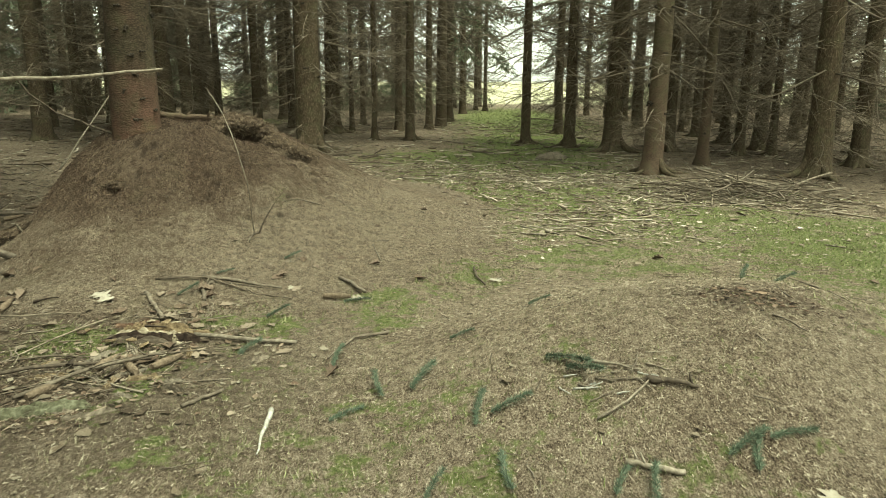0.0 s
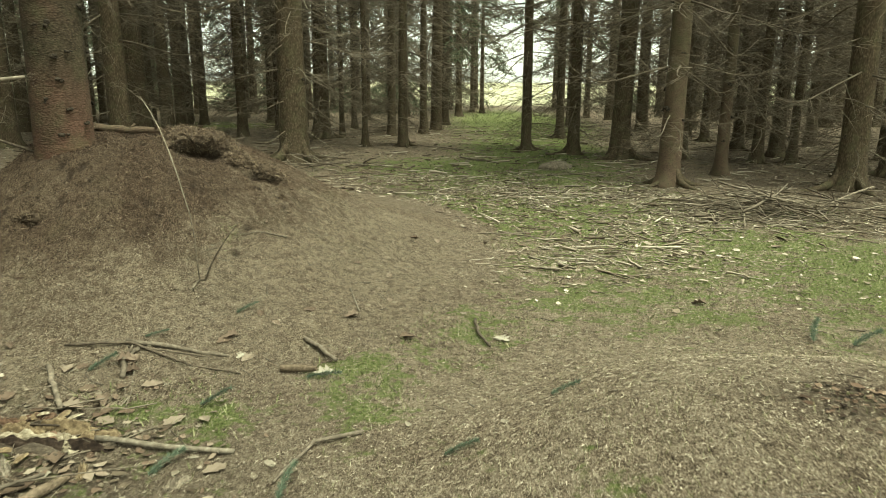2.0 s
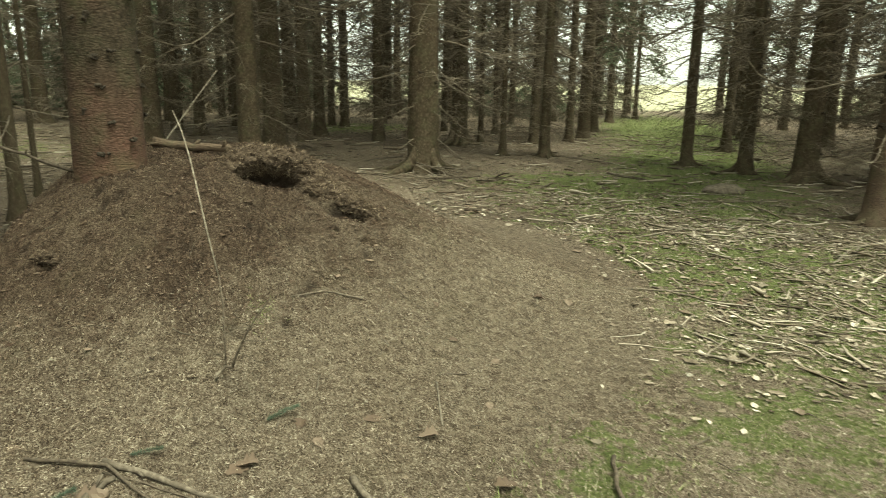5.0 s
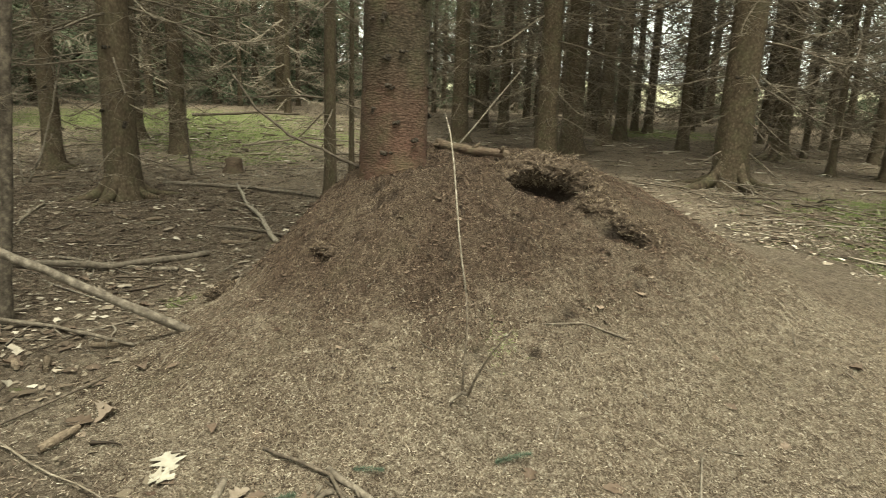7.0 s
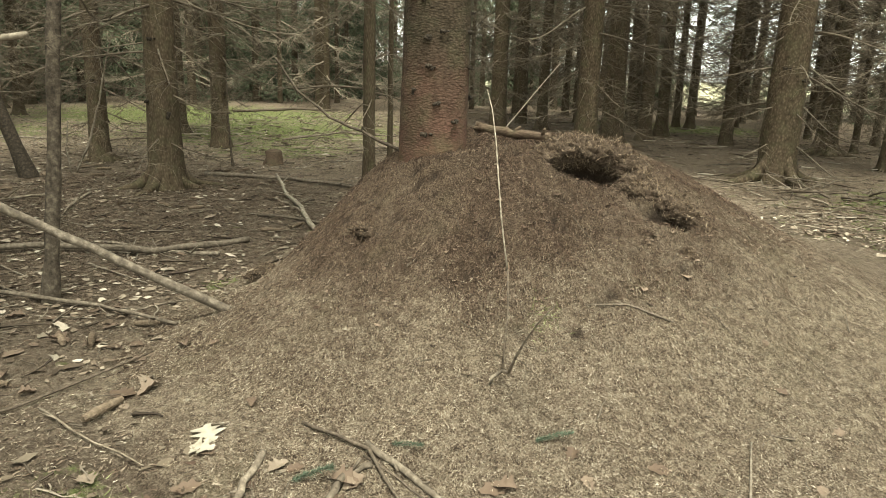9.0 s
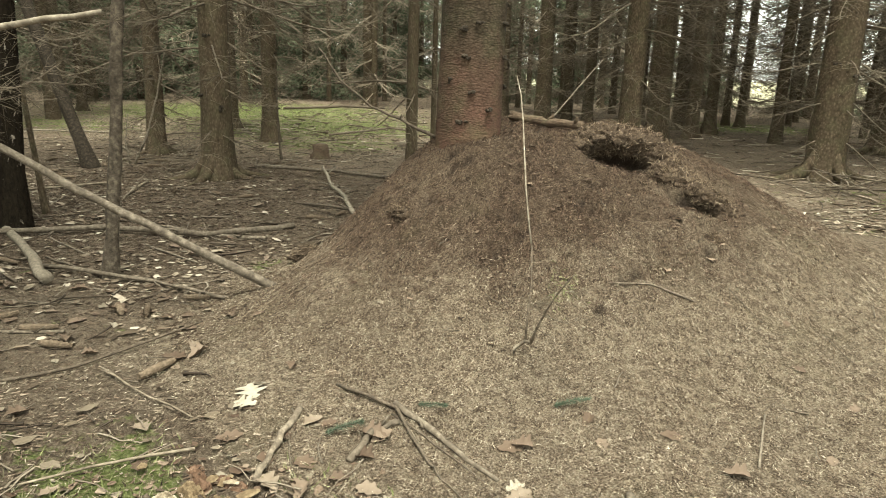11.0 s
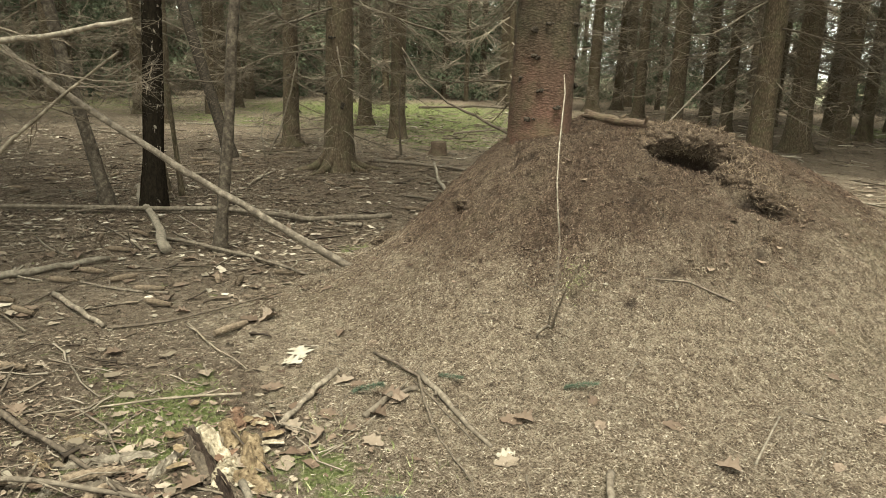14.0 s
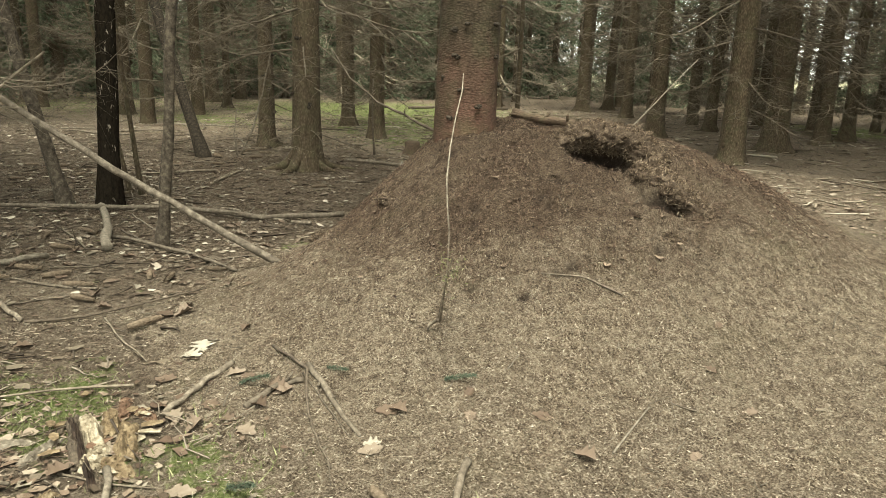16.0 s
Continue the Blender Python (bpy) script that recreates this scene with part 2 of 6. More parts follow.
def fbm(x, y, freq, octaves=3, seed=0):
    """Layered noise from -1 to 1."""
    total, amp, out = 0.0, 1.0, 0.0
    for k in range(octaves):
        out = out + amp * (2 * vnoise(np.asarray(x) * freq, np.asarray(y) * freq, seed + k) - 1)
        total += amp
        amp *= 0.5
        freq *= 2.03
    return out / total


def bell(x, y, cx, cy, rx, ry, turn=0.0, power=2.0):
    c, s = math.cos(radians(turn)), math.sin(radians(turn))
    u, v = (x - cx) * c + (y - cy) * s, -(x - cx) * s + (y - cy) * c
    return np.exp(-(((u / rx) ** 2 + (v / ry) ** 2) ** (power / 2)))


def mound_height(x, y):
    """The large ant mound, leaning its long slope to the east."""
    x, y = np.asarray(x, float), np.asarray(y, float)
    dx, dy = x + 2.17, y - 5.248
    th = np.arctan2(dy, dx)
    reach = 1.262 * (1 + 0.245 * np.cos(th) + 0.236 * np.sin(th) - 0.15 * np.cos(2 * th) - 0.013 * np.sin(2 * th))
    return 0.871 * np.exp(-(np.hypot(dx, dy) / reach) ** 2.17) + 0.22 * bell(x, y, -2.75, 4.95, 0.38, 0.45)


def low_mound(x, y):
    """The old, flattened mound beside the path."""
    return 0.33 * bell(x, y, 1.05, 2.72, 1.05, 0.78, 12, 2.6)


# burrows in the mound: centre, half-widths, turn, depth
BURROWS = [(-1.675, 5.225, 0.155, 0.11, 48, 0.20), (-1.265, 5.235, 0.095, 0.06, 45, 0.13), (-1.43, 5.22, 0.10, 0.024, -5, 0.05),
           (-2.95, 4.36, 0.115, 0.07, 35, 0.11), (-2.21, 4.36, 0.06, 0.035, 20, 0.04), (-1.12, 5.09, 0.06, 0.025, 30, 0.03), (-1.0, 5.23, 0.05, 0.025, 20, 0.03)]


_pit = np.random.default_rng(17)
PITS = [(float(_pit.uniform(-2.45, -0.95)), float(_pit.uniform(4.25, 5.15)), float(_pit.uniform(0.014, 0.030)), float(_pit.uniform(0.014, 0.030))) for k in range(22)]


def surface(x, y):
    x, y = np.asarray(x, float), np.asarray(y, float)
    h = mound_height(x, y)
    near = np.exp(-((x + 1) ** 2 + (y - 5) ** 2) / 400)
    z = 0.03 * fbm(x, y, 0.5, 3, 3) * near + 0.012 * fbm(x, y, 3.0, 3, 8) * near
    z = z + h + low_mound(x, y)
    rough = np.clip(h / 0.35, 0, 1)
    top = np.clip(h / 0.5 - 0.35, 0, 1)
    z = z + rough * (0.022 * fbm(x, y, 3.2, 3, 21) + 0.020 * fbm(x, y, 9.0, 3, 31) + 0.010 * fbm(x, y, 24.0, 2, 37))
    z = z + top * (0.024 * np.maximum(fbm(x, y, 15.0, 2, 41), 0) + 0.016 * np.maximum(fbm(x, y, 31.0, 2, 43), 0))
    for cx, cy, a, depth in PITS:
        z = z - depth * np.exp(-((x - cx) ** 2 + (0.8 * (y - cy)) ** 2) / (a * a))
    for cx, cy, a, b, turn, depth in BURROWS:
        z = z - depth * bell(x, y, cx, cy, a, b, turn, 4.0)
    return z - 0.05 * bell(x, y, -1.52, 5.06, 0.22, 0.13, 45, 2.0) - 0.05 * bell(x, y, -2.20, 5.28, 0.36, 0.22, 0, 2.5) + 0.025 * bell(x, y, -2.24, 4.69, 0.24, 0.16, 0, 2.5)


def ground_at(x, y):
    return float(surface(x, y))


class Acc:
    """Gathers rings and sheets into one mesh."""

    def __init__(self):
        self.v, self.f = [], []

    def tube(self, pts, radii, sides=5, lobes=None):
        pts = [Vector(p) for p in pts]
        base = len(self.v)
        n = len(pts)
        for i, p in enumerate(pts):
            t = (pts[min(i + 1, n - 1)] - pts[max(i - 1, 0)]).normalized()
            a = t.cross(Vector((0, 0, 1)) if abs(t.z) < 0.9 else Vector((1, 0, 0))).normalized()
            b = t.cross(a)
            for k in range(sides):
                an = 2 * math.pi * k / sides
                r = radii[i] * (lobes(an, i) if lobes else 1)
                self.v.append(tuple(p + a * math.cos(an) * r + b * math.sin(an) * r))
        for i in range(n - 1):
            for k in range(sides):
                j = (k + 1) % sides
                self.f.append((base + i * sides + k, base + i * sides + j, base + (i + 1) * sides + j, base + (i + 1) * sides + k))
        self.f.append(tuple(base + k for k in reversed(range(sides))))
        self.f.append(tuple(base + (n - 1) * sides + k for k in range(sides)))

    def spike(self, p, q, r):
        """A thin pointed twig from p to q."""
        p, q = Vector(p), Vector(q)
        t = (q - p).normalized()
        a = t.cross(Vector((0, 0, 1)) if abs(t.z) < 0.9 else Vector((1, 0, 0))).normalized() * r
        b = t.cross(a)
        k = len(self.v)
        self.v += [tuple(p + a), tuple(p - 0.5 * a + 0.87 * b), tuple(p - 0.5 * a - 0.87 * b), tuple(q)]
        self.f += [(k, k + 1, k + 3), (k + 1, k + 2, k + 3), (k + 2, k, k + 3)]

    def sheet(self, grid):
        """A grid of points, rows by columns."""
        base, rows, cols = len(self.v), len(grid), len(grid[0])
        for row in grid:
            self.v.extend(tuple(p) for p in row)
        for i in range(rows - 1):
            for j in range(cols - 1):
                a = base + i * cols + j
                self.f.append((a, a + 1, a + cols + 1, a + cols))

    def poly(self, pts):
        base = len(self.v)
        self.v.extend(tuple(p) for p in pts)
        self.f.append(tuple(range(base, base + len(pts))))

    def mesh(self, name, material, smooth=True):
        me = bpy.data.meshes.new(name)
        me.from_pydata(self.v, [], self.f)
        me.materials.append(material)
        if smooth:
            me.polygons.foreach_set("use_smooth", [True] * len(me.polygons))
        me.update()
        return me


def quick_mesh(name, v, corners, material, smooth=False):
    """A mesh from an array of points and faces that all have the same number of corners."""
    me = bpy.data.meshes.new(name)
    n, k = corners.shape
    me.vertices.add(len(v))
    me.vertices.foreach_set("co", np.asarray(v, np.float32).ravel())
    me.loops.add(n * k)
    me.loops.foreach_set("vertex_index", corners.astype(np.int32).ravel())
    me.polygons.add(n)
    me.polygons.foreach_set("loop_start", np.arange(0, n * k, k, dtype=np.int32))
    me.materials.append(material)
    me.update(calc_edges=True)
    me.polygons.foreach_set("use_smooth", np.full(n, smooth))
    return me


def put(me, name, matrix=None, parent=None):
    ob = new(name, me)
    if parent is not None:
        ob.parent = parent
    if matrix is not None:
        ob.matrix_basis = matrix
    return ob


def at(x, y, z, turn=0.0, scale=(1, 1, 1), tilt=0.0, roll=0.0):
    return Matrix.LocRotScale((x, y, z), Euler((radians(tilt), radians(roll), radians(turn))), scale)


# ---- ground and mound ----
def spread(lo, hi, step, far, growth):
    """Even steps from lo to hi, then growing steps out to far on both sides."""
    mid = list(np.arange(lo, hi + 1e-6, step))
    s, up, down = step, [], []
    a, b = hi, lo
    while a < far or b > -far:
        s *= growth
        a, b = a + s, b - s
        up.append(a)
        down.append(b)
    return np.array(down[::-1] + mid + up)


MOSSY = [(3.1, 4.9, 1.6, 1.5, 0.95), (2.2, 7.4, 1.7, 0.9, 0.35), (1.5, 5.7, 1.0, 0.9, 0.68), (0.4, 10.8, 2.2, 1.5, 0.9), (1.3, 14.0, 1.5, 3.8, 1.0),
         (1.6, 23.0, 2.2, 9.0, 1.0), (-11.0, 10.3, 2.8, 3.0, 0.80), (-15.5, 11.5, 4.4, 4.2, 0.86), (-8.4, 8.6, 1.2, 1.3, 0.66), (-7.0, 19.5, 2.6, 2.0, 0.8),
         (-1.74, 2.86, 0.42, 0.24, 0.84), (-3.2, 4.35, 0.22, 0.16, 0.8), (-1.20, 3.34, 0.34, 0.22, 0.72), (-1.05, 3.15, 0.35, 0.3, 0.62), (0.0, 4.15, 0.5, 0.5, 0.58), (1.0, 4.7, 1.0, 0.8, 0.62), (0.55, 5.4, 0.7, 0.7, 0.55), (-0.3, 4.46, 0.2, 0.15, 0.6), (0.7, 7.0, 2.3, 2.0, 0.68), (2.6, 7.2, 1.6, 1.0, 0.45), (1.9, 6.0, 1.6, 0.9, 0.80), (0.6, 9.4, 1.9, 1.4, 0.74), (-0.42, 3.50, 0.34, 0.55, 0.66), (-1.15, 2.45, 0.6, 0.5, 0.35), (-0.2, 1.9, 1.2, 0.6, 0.4),
         (1.9, 2.6, 0.5, 0.7, 0.55), (-19.0, 5.0, 5.0, 3.0, 0.5), (-13.5, 6.5, 2.5, 1.2, 0.6)]


def moss_at(x, y):
    out = np.zeros(np.shape(x))
    for cx, cy, rx, ry, k in MOSSY:
        out = np.maximum(out, k * bell(x, y, cx, cy, rx, ry, 0, 2.6))
    return out


def bare_at(x, y):
    """Where the floor is dark needle soil with few straw-coloured needles."""
    return np.clip(0.95 * bell(x, y, -1.65, 2.45, 1.05, 1.0, 0, 3) + 0.9 * bell(x, y, 1.14, 2.68, 0.26, 0.13, -5, 3) + bell(x, y, -7.5, 3.8, 5.2, 3.2, 20, 4) + 0.8 * bell(x, y, 6.5, 10, 4, 3.5, 0, 4) + 0.95 * bell(x, y, -0.4, 8.1, 1.7, 1.5, 0, 3) + 0.45 * bell(x, y, 1.4, 7.5, 1.6, 1.2, 0, 3) + 0.5 * np.clip((np.asarray(y) - 9) / 5, 0, 1), 0, 1)


def build_ground():
    xs, ys = spread(-5.5, 3.2, 0.075, 900, 1.07), spread(1.2, 9.0, 0.075, 900, 1.07)
    gx, gy = np.meshgrid(xs, ys)
    h = mound_height(gx, gy)
    z = surface(gx, gy) - 0.08 * np.clip(h / 0.06 - 0.35, 0, 1)
    nx, ny = len(xs), len(ys)
    idx = np.arange(nx * ny).reshape(ny, nx)
    f = np.stack([idx[:-1, :-1], idx[:-1, 1:], idx[1:, 1:], idx[1:, :-1]], -1).reshape(-1, 4)
    me = quick_mesh("ground", np.stack([gx, gy, z], -1).reshape(-1, 3), f, GROUND, True)
    for name, fn in (("moss", moss_at), ("bare", bare_at), ("field", lambda x, y: np.clip((y - 36 - 0.12 * x) / 2, 0, 1))):
        me.attributes.new(name, 'FLOAT', 'POINT').data.foreach_set("value", np.asarray(fn(gx, gy), np.float32).ravel())
    tagged(put(me, "ground"), "forest floor of brown needles, soil and moss patches", "ground", kind="structure")


def build_mound():
    step = 0.0145
    xs, ys = np.arange(-4.2, 0.7, step), np.arange(3.1, 8.0, step)
    gx, gy = np.meshgrid(xs, ys)
    h = mound_height(gx, gy)
    z = surface(gx, gy) + 0.004 - 0.06 * np.clip((0.035 + 0.012 * fbm(gx, gy, 5, 3, 50) - h) / 0.03, 0, 1)
    nx, ny = len(xs), len(ys)
    idx = np.arange(nx * ny).reshape(ny, nx)
    f = np.stack([idx[:-1, :-1], idx[:-1, 1:], idx[1:, 1:], idx[1:, :-1]], -1).reshape(-1, 4)
    keep = h.ravel()[f].max(1) > 0.006
    f = f[keep]
    used = np.unique(f)
    remap = np.zeros(nx * ny, int)
    remap[used] = np.arange(len(used))
    x, y = gx.ravel()[used], gy.ravel()[used]
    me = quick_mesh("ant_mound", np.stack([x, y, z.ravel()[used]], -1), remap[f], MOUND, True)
    fresh_and_shade = np.clip((mound_height(x, y) - 0.25) / 0.3, 0, 1) * np.clip(1.2 - bell(x, y, -0.8, 5.2, 0.8, 0.8), 0.2, 1)
    # west flank also gets the dark colour, standing in for its shade
    fresh_and_shade = np.clip(fresh_and_shade + 0.65 * np.clip((-1.35 - x) / 1.1, 0, 1), 0, 1)
    # mask of the painted shade, strongest inside burrows and pits
    hollow_shade = np.zeros(len(x))
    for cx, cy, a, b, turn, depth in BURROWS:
        hollow_shade = np.maximum(hollow_shade, min(1, depth * 9) * bell(x, y, cx, cy, a * 1.1, b * 1.35, turn, 5))
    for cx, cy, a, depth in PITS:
        hollow_shade = np.maximum(hollow_shade, 0.8 * np.exp(-((x - cx) ** 2 + (0.8 * (y - cy)) ** 2) / (a * a)))
    me.attributes.new("fresh_and_shade", 'FLOAT', 'POINT').data.foreach_set("value", fresh_and_shade.astype(np.float32))
    me.attributes.new("hollow_shade", 'FLOAT', 'POINT').data.foreach_set("value", hollow_shade.astype(np.float32))
    ob = put(me, "ant_mound")
    return tagged(ob, "large wood ant mound of brown needles with dug-out burrows", "ant hill")


build_ground()
mound = build_mound()


def strips(x, y, length, width, lift, jitter=0.004, seed=1):
    """Flat needles and chips laid on the ground, as points and faces."""
    g = np.random.default_rng(seed)
    n = len(x)
    a = g.uniform(0, 2 * np.pi, n)
    dx, dy = np.cos(a) * length / 2, np.sin(a) * length / 2
    px, py = -np.sin(a) * width / 2, np.cos(a) * width / 2
    z0, z1 = surface(x - dx, y - dy) + lift + g.uniform(0, 1, n) * jitter, surface(x + dx, y + dy) + lift + g.uniform(0, 1, n) * jitter
    w = g.uniform(-0.5, 0.5, n) * width
    v = np.stack([np.stack([x - dx - px, y - dy - py, z0 - w], -1), np.stack([x - dx + px, y - dy + py, z0 + w], -1), np.stack([x + dx, y + dy, z1], -1)], 1).reshape(-1, 3)
    return v, np.arange(3 * n).reshape(n, 3)


def box_points(n, x0, x1, y0, y1, weight, seed):
    g = np.random.default_rng(seed)
    xs, ys = g.uniform(x0, x1, n), g.uniform(y0, y1, n)
    keep = g.uniform(0, 1, n) < weight(xs, ys)
    return xs[keep], ys[keep]


def sprinkle(name, label, category, pts, lo, hi, wide, material, lift=0.003, jitter=0.006, seed=1, parent=None):
    g = np.random.default_rng(seed + 100)
    x, y = pts
    size = g.uniform(lo, hi, len(x))
    v, f = strips(x, y, size, wide * g.uniform(0.7, 1.4, len(x)), lift, jitter, seed)
    ob = put(quick_mesh(name, v, f, material), name, None, parent)
    return tagged(ob, label, category, kind="stuff")


not_burrow = lambda x, y: 1 - np.clip(sum(bell(x, y, c[0], c[1], c[2] * 1.15, c[3] * 1.4, c[4], 6) for c in BURROWS[:3]) + sum(0.85 * np.exp(-((x - c[0]) ** 2 + (0.8 * (y - c[1])) ** 2) / (0.7 * c[2] * c[2])) for c in PITS), 0, 1)
on_mound = lambda x, y: np.clip((mound_height(x, y) - 0.01) / 0.05, 0, 1) * not_burrow(x, y)
# includes the west flank, where darker needles stand in for shade
upper = lambda x, y: np.clip((mound_height(x, y) - 0.25) / 0.3 + 0.6 * np.clip((-1.35 - x) / 1.1, 0, 1), 0, 1)


# ---- trees ----
def branch_mesh(seed, twigs, subs, thick, fine=True):
    """A dead spruce branch a metre long along x, drooping, with curved side twigs."""
    g = np.random.default_rng(seed)
    acc = Acc()
    droop, lift, bend = g.uniform(0.15, 0.60), g.uniform(0.10, 0.65), g.uniform(-0.28, 0.28)
    axis = lambda s: Vector((s, bend * s * s + 0.025 * math.sin(6 * s + seed), -droop * s + lift * s * s * s + 0.015 * math.sin(8 * s)))
    ss = np.linspace(0, 1, 9 if fine else 5)
    acc.tube([axis(s) for s in ss], [thick * (1.15 - 0.95 * s) for s in ss], 4 if fine else 3)
    for k in range(twigs):
        s = g.uniform(0.08, 0.99)
        side = -1 if k % 2 else 1
        an = radians(g.uniform(25, 80)) * side
        L = (0.50 - 0.30 * s) * g.uniform(0.45, 1.35)
        p = axis(s)
        d = Vector((math.cos(an), math.sin(an), g.uniform(-0.7, 0.3)))
        sag = g.uniform(-0.05, 0.30)
        q, r = p + d * L * 0.5 + Vector((0, 0, 0.04 * L)), p + d * L + Vector((0.10 * L, 0, -sag * L))
        t = thick * 0.36
        if fine:
            acc.tube([p, q], [t, t * 0.8], 3)
            acc.spike(q, r, t * 0.8)
        else:
            acc.spike(p, r, t * 1.25)
        for i in range(subs):
            u = g.uniform(0.15, 0.98)
            o = p.lerp(q, u * 2) if u < 0.5 else q.lerp(r, u * 2 - 1)
            a2 = an + radians(g.uniform(20, 70)) * (1 if i % 2 else -1)
            acc.spike(o, o + Vector((math.cos(a2), math.sin(a2), g.uniform(-0.8, 0.35))) * L * g.uniform(0.2, 0.6), t * 0.6)
    return acc.mesh("branch", TWIG)


NEAR_BRANCHES = [branch_mesh(20 + i, 18, 3, 0.0072) for i in range(9)]
FAR_BRANCHES = [branch_mesh(60 + i, 22, 2, 0.0085, False) for i in range(6)]


def bough_mesh(seed):
    """A live spruce bough with hanging sprays of needles."""
    g = np.random.default_rng(seed)
    acc = Acc()
    for k in range(46):
        s = g.uniform(0.1, 1.0)
        an = radians(g.uniform(35, 80)) * (1 if k % 2 else -1)
        L = (0.45 - 0.25 * s) * g.uniform(0.5, 1.2)
        p = Vector((s, 0.05 * math.sin(6 * s), -0.25 * s * s))
        d = Vector((math.cos(an), math.sin(an), -g.uniform(0.1, 0.9)))
        for i in range(6):
            o = p + d * L * (i + 0.5) / 6
            w = 0.021
            e = Vector((g.uniform(-1, 1), g.uniform(-1, 1), g.uniform(-1, 0.2))).normalized()
            acc.poly([o - d * L * 0.12, o + e * w * 2.0, o + d * L * 0.06])
    return acc.mesh("bough", GREEN, False)


BOUGHS = [bough_mesh(80 + i) for i in range(3)]


def crown_mesh(seed, tiers=36):
    """The live top of a spruce: tiers of drooping sprays with gaps, from 7 m up."""
    g = np.random.default_rng(seed)
    acc = Acc()
    for k in range(tiers):
        h = g.uniform(0, 1)
        z = 7.3 + 7.6 * h
        reach = (1.9 * (1 - h) + 0.15) * g.uniform(0.6, 1.15)
        a = g.uniform(0, 2 * math.pi)
        d, side = Vector((math.cos(a), math.sin(a), 0)), Vector((-math.sin(a), math.cos(a), 0))
        for i in range(5):
            s = (i + 0.6) / 5
            o = d * reach * s + Vector((0, 0, z - 0.35 * reach * s * s))
            w = (0.34 - 0.2 * s) * g.uniform(0.7, 1.3) * (0.5 + 0.5 * reach)
            acc.poly([o - d * reach * 0.12, o + side * w + Vector((0, 0, -0.16 * g.uniform(0.2, 1))), o + d * reach * 0.15])
            acc.poly([o - d * reach * 0.12, o + d * reach * 0.15, o - side * w + Vector((0, 0, -0.16 * g.uniform(0.2, 1)))])
    return acc.mesh("crown", GREEN, False)


CROWNS = [crown_mesh(90 + i) for i in range(3)]
DENSE_CROWNS = [crown_mesh(94 + i, 85) for i in range(3)]


def trunk_mesh(seed, material, flare=1.25, sides=18, radius=0.15, height=15.0, rough=0.05):
    g = np.random.default_rng(seed)
    phase, toes = g.uniform(0, 6.28), int(g.integers(4, 6))
    zs = [-0.25, -0.08, 0.0, 0.05, 0.11, 0.18, 0.27, 0.4, 0.6, 0.9, 1.2, 1.6, 2.0, 2.5, 3.0, 3.6, 4.3, 5.2, 6.5, 8.5, 11.0, height]
    sway = [(0.02 * math.sin(0.7 * z + phase), 0.02 * math.cos(0.55 * z + phase)) for z in zs]
    wob = g.uniform(-1, 1, (len(zs), sides)) * rough
    rad = [radius * (1 - 0.78 * max(z, 0) / height) for z in zs]

    def lobes(an, i):
        z = max(zs[i], 0)
        foot = math.exp(-z / 0.12)
        k = round(an / (2 * math.pi) * sides) % sides
        return 1 + 0.75 * flare * foot * (0.30 + 0.5 * math.cos(toes * an + phase + 0.5 * math.sin(an + phase)) ** 2 + 0.25 * math.sin(2 * an + 3 * phase)) + 0.08 * math.exp(-z / 0.7) + wob[i][k]
    acc = Acc()
    acc.tube([(sx, sy, z) for (sx, sy), z in zip(sway, zs)], rad, sides, lobes)
    return acc.mesh("trunk", material)


TRUNKS = [trunk_mesh(200 + i, BARK) for i in range(4)]
TRUNKS_TAN = [trunk_mesh(210 + i, BARK_TAN) for i in range(2)]
SLIM_FOOT = [trunk_mesh(216, BARK, 0.55)]
FAR_TRUNKS = [trunk_mesh(220 + i, BARK, 0.6, 9) for i in range(3)]


def root_mesh(seed):
    """A surface root that leaves the foot of a trunk and dives into the litter, along x."""
    g = np.random.default_rng(seed)
    acc = Acc()
    w = g.uniform(-0.06, 0.06)
    acc.tube([(0.08, 0, 0.30), (0.13, 0, 0.15), (0.20, w * 0.3, 0.065), (0.30, w * 0.7, 0.022), (0.42, w * 1.3, 0.0), (0.55, w * 2.2, -0.03)], [0.035, 0.052, 0.050, 0.042, 0.030, 0.018], 9)
    return acc.mesh("root", BARK)


ROOTS = [root_mesh(240 + i) for i in range(3)]


def knot_mesh(seed):
    """A ragged dark scar of a shed branch, along x, some with a snapped twig left in it."""
    g = np.random.default_rng(seed)
    acc = Acc()
    for k in range(4):
        y, z, r = g.normal(0, 0.011), g.normal(0, 0.006), g.uniform(0.006, 0.013)
        jag = g.uniform(0.6, 1.3, (4, 7))
        acc.tube([(-0.012, y, z), (0.000, y, z), (0.004, y, z - 0.002), (0.007, y, z - 0.003)], [r * 1.2, r, r * 0.6, r * 0.15], 7, lambda an, i: jag[i][round(an / (2 * math.pi) * 7) % 7])
    for k in range(int(g.integers(1, 4))):
        d = Vector((g.uniform(0.5, 1), g.normal(0, 0.5), g.normal(-0.2, 0.4))).normalized() * g.uniform(0.015, 0.05)
        o = Vector((0, g.normal(0, 0.008), g.normal(0, 0.005)))
        acc.spike(o, o + d, 0.0028)
    return acc.mesh("knot", KNOT, False)


KNOTS = [knot_mesh(310 + i) for i in range(7)]


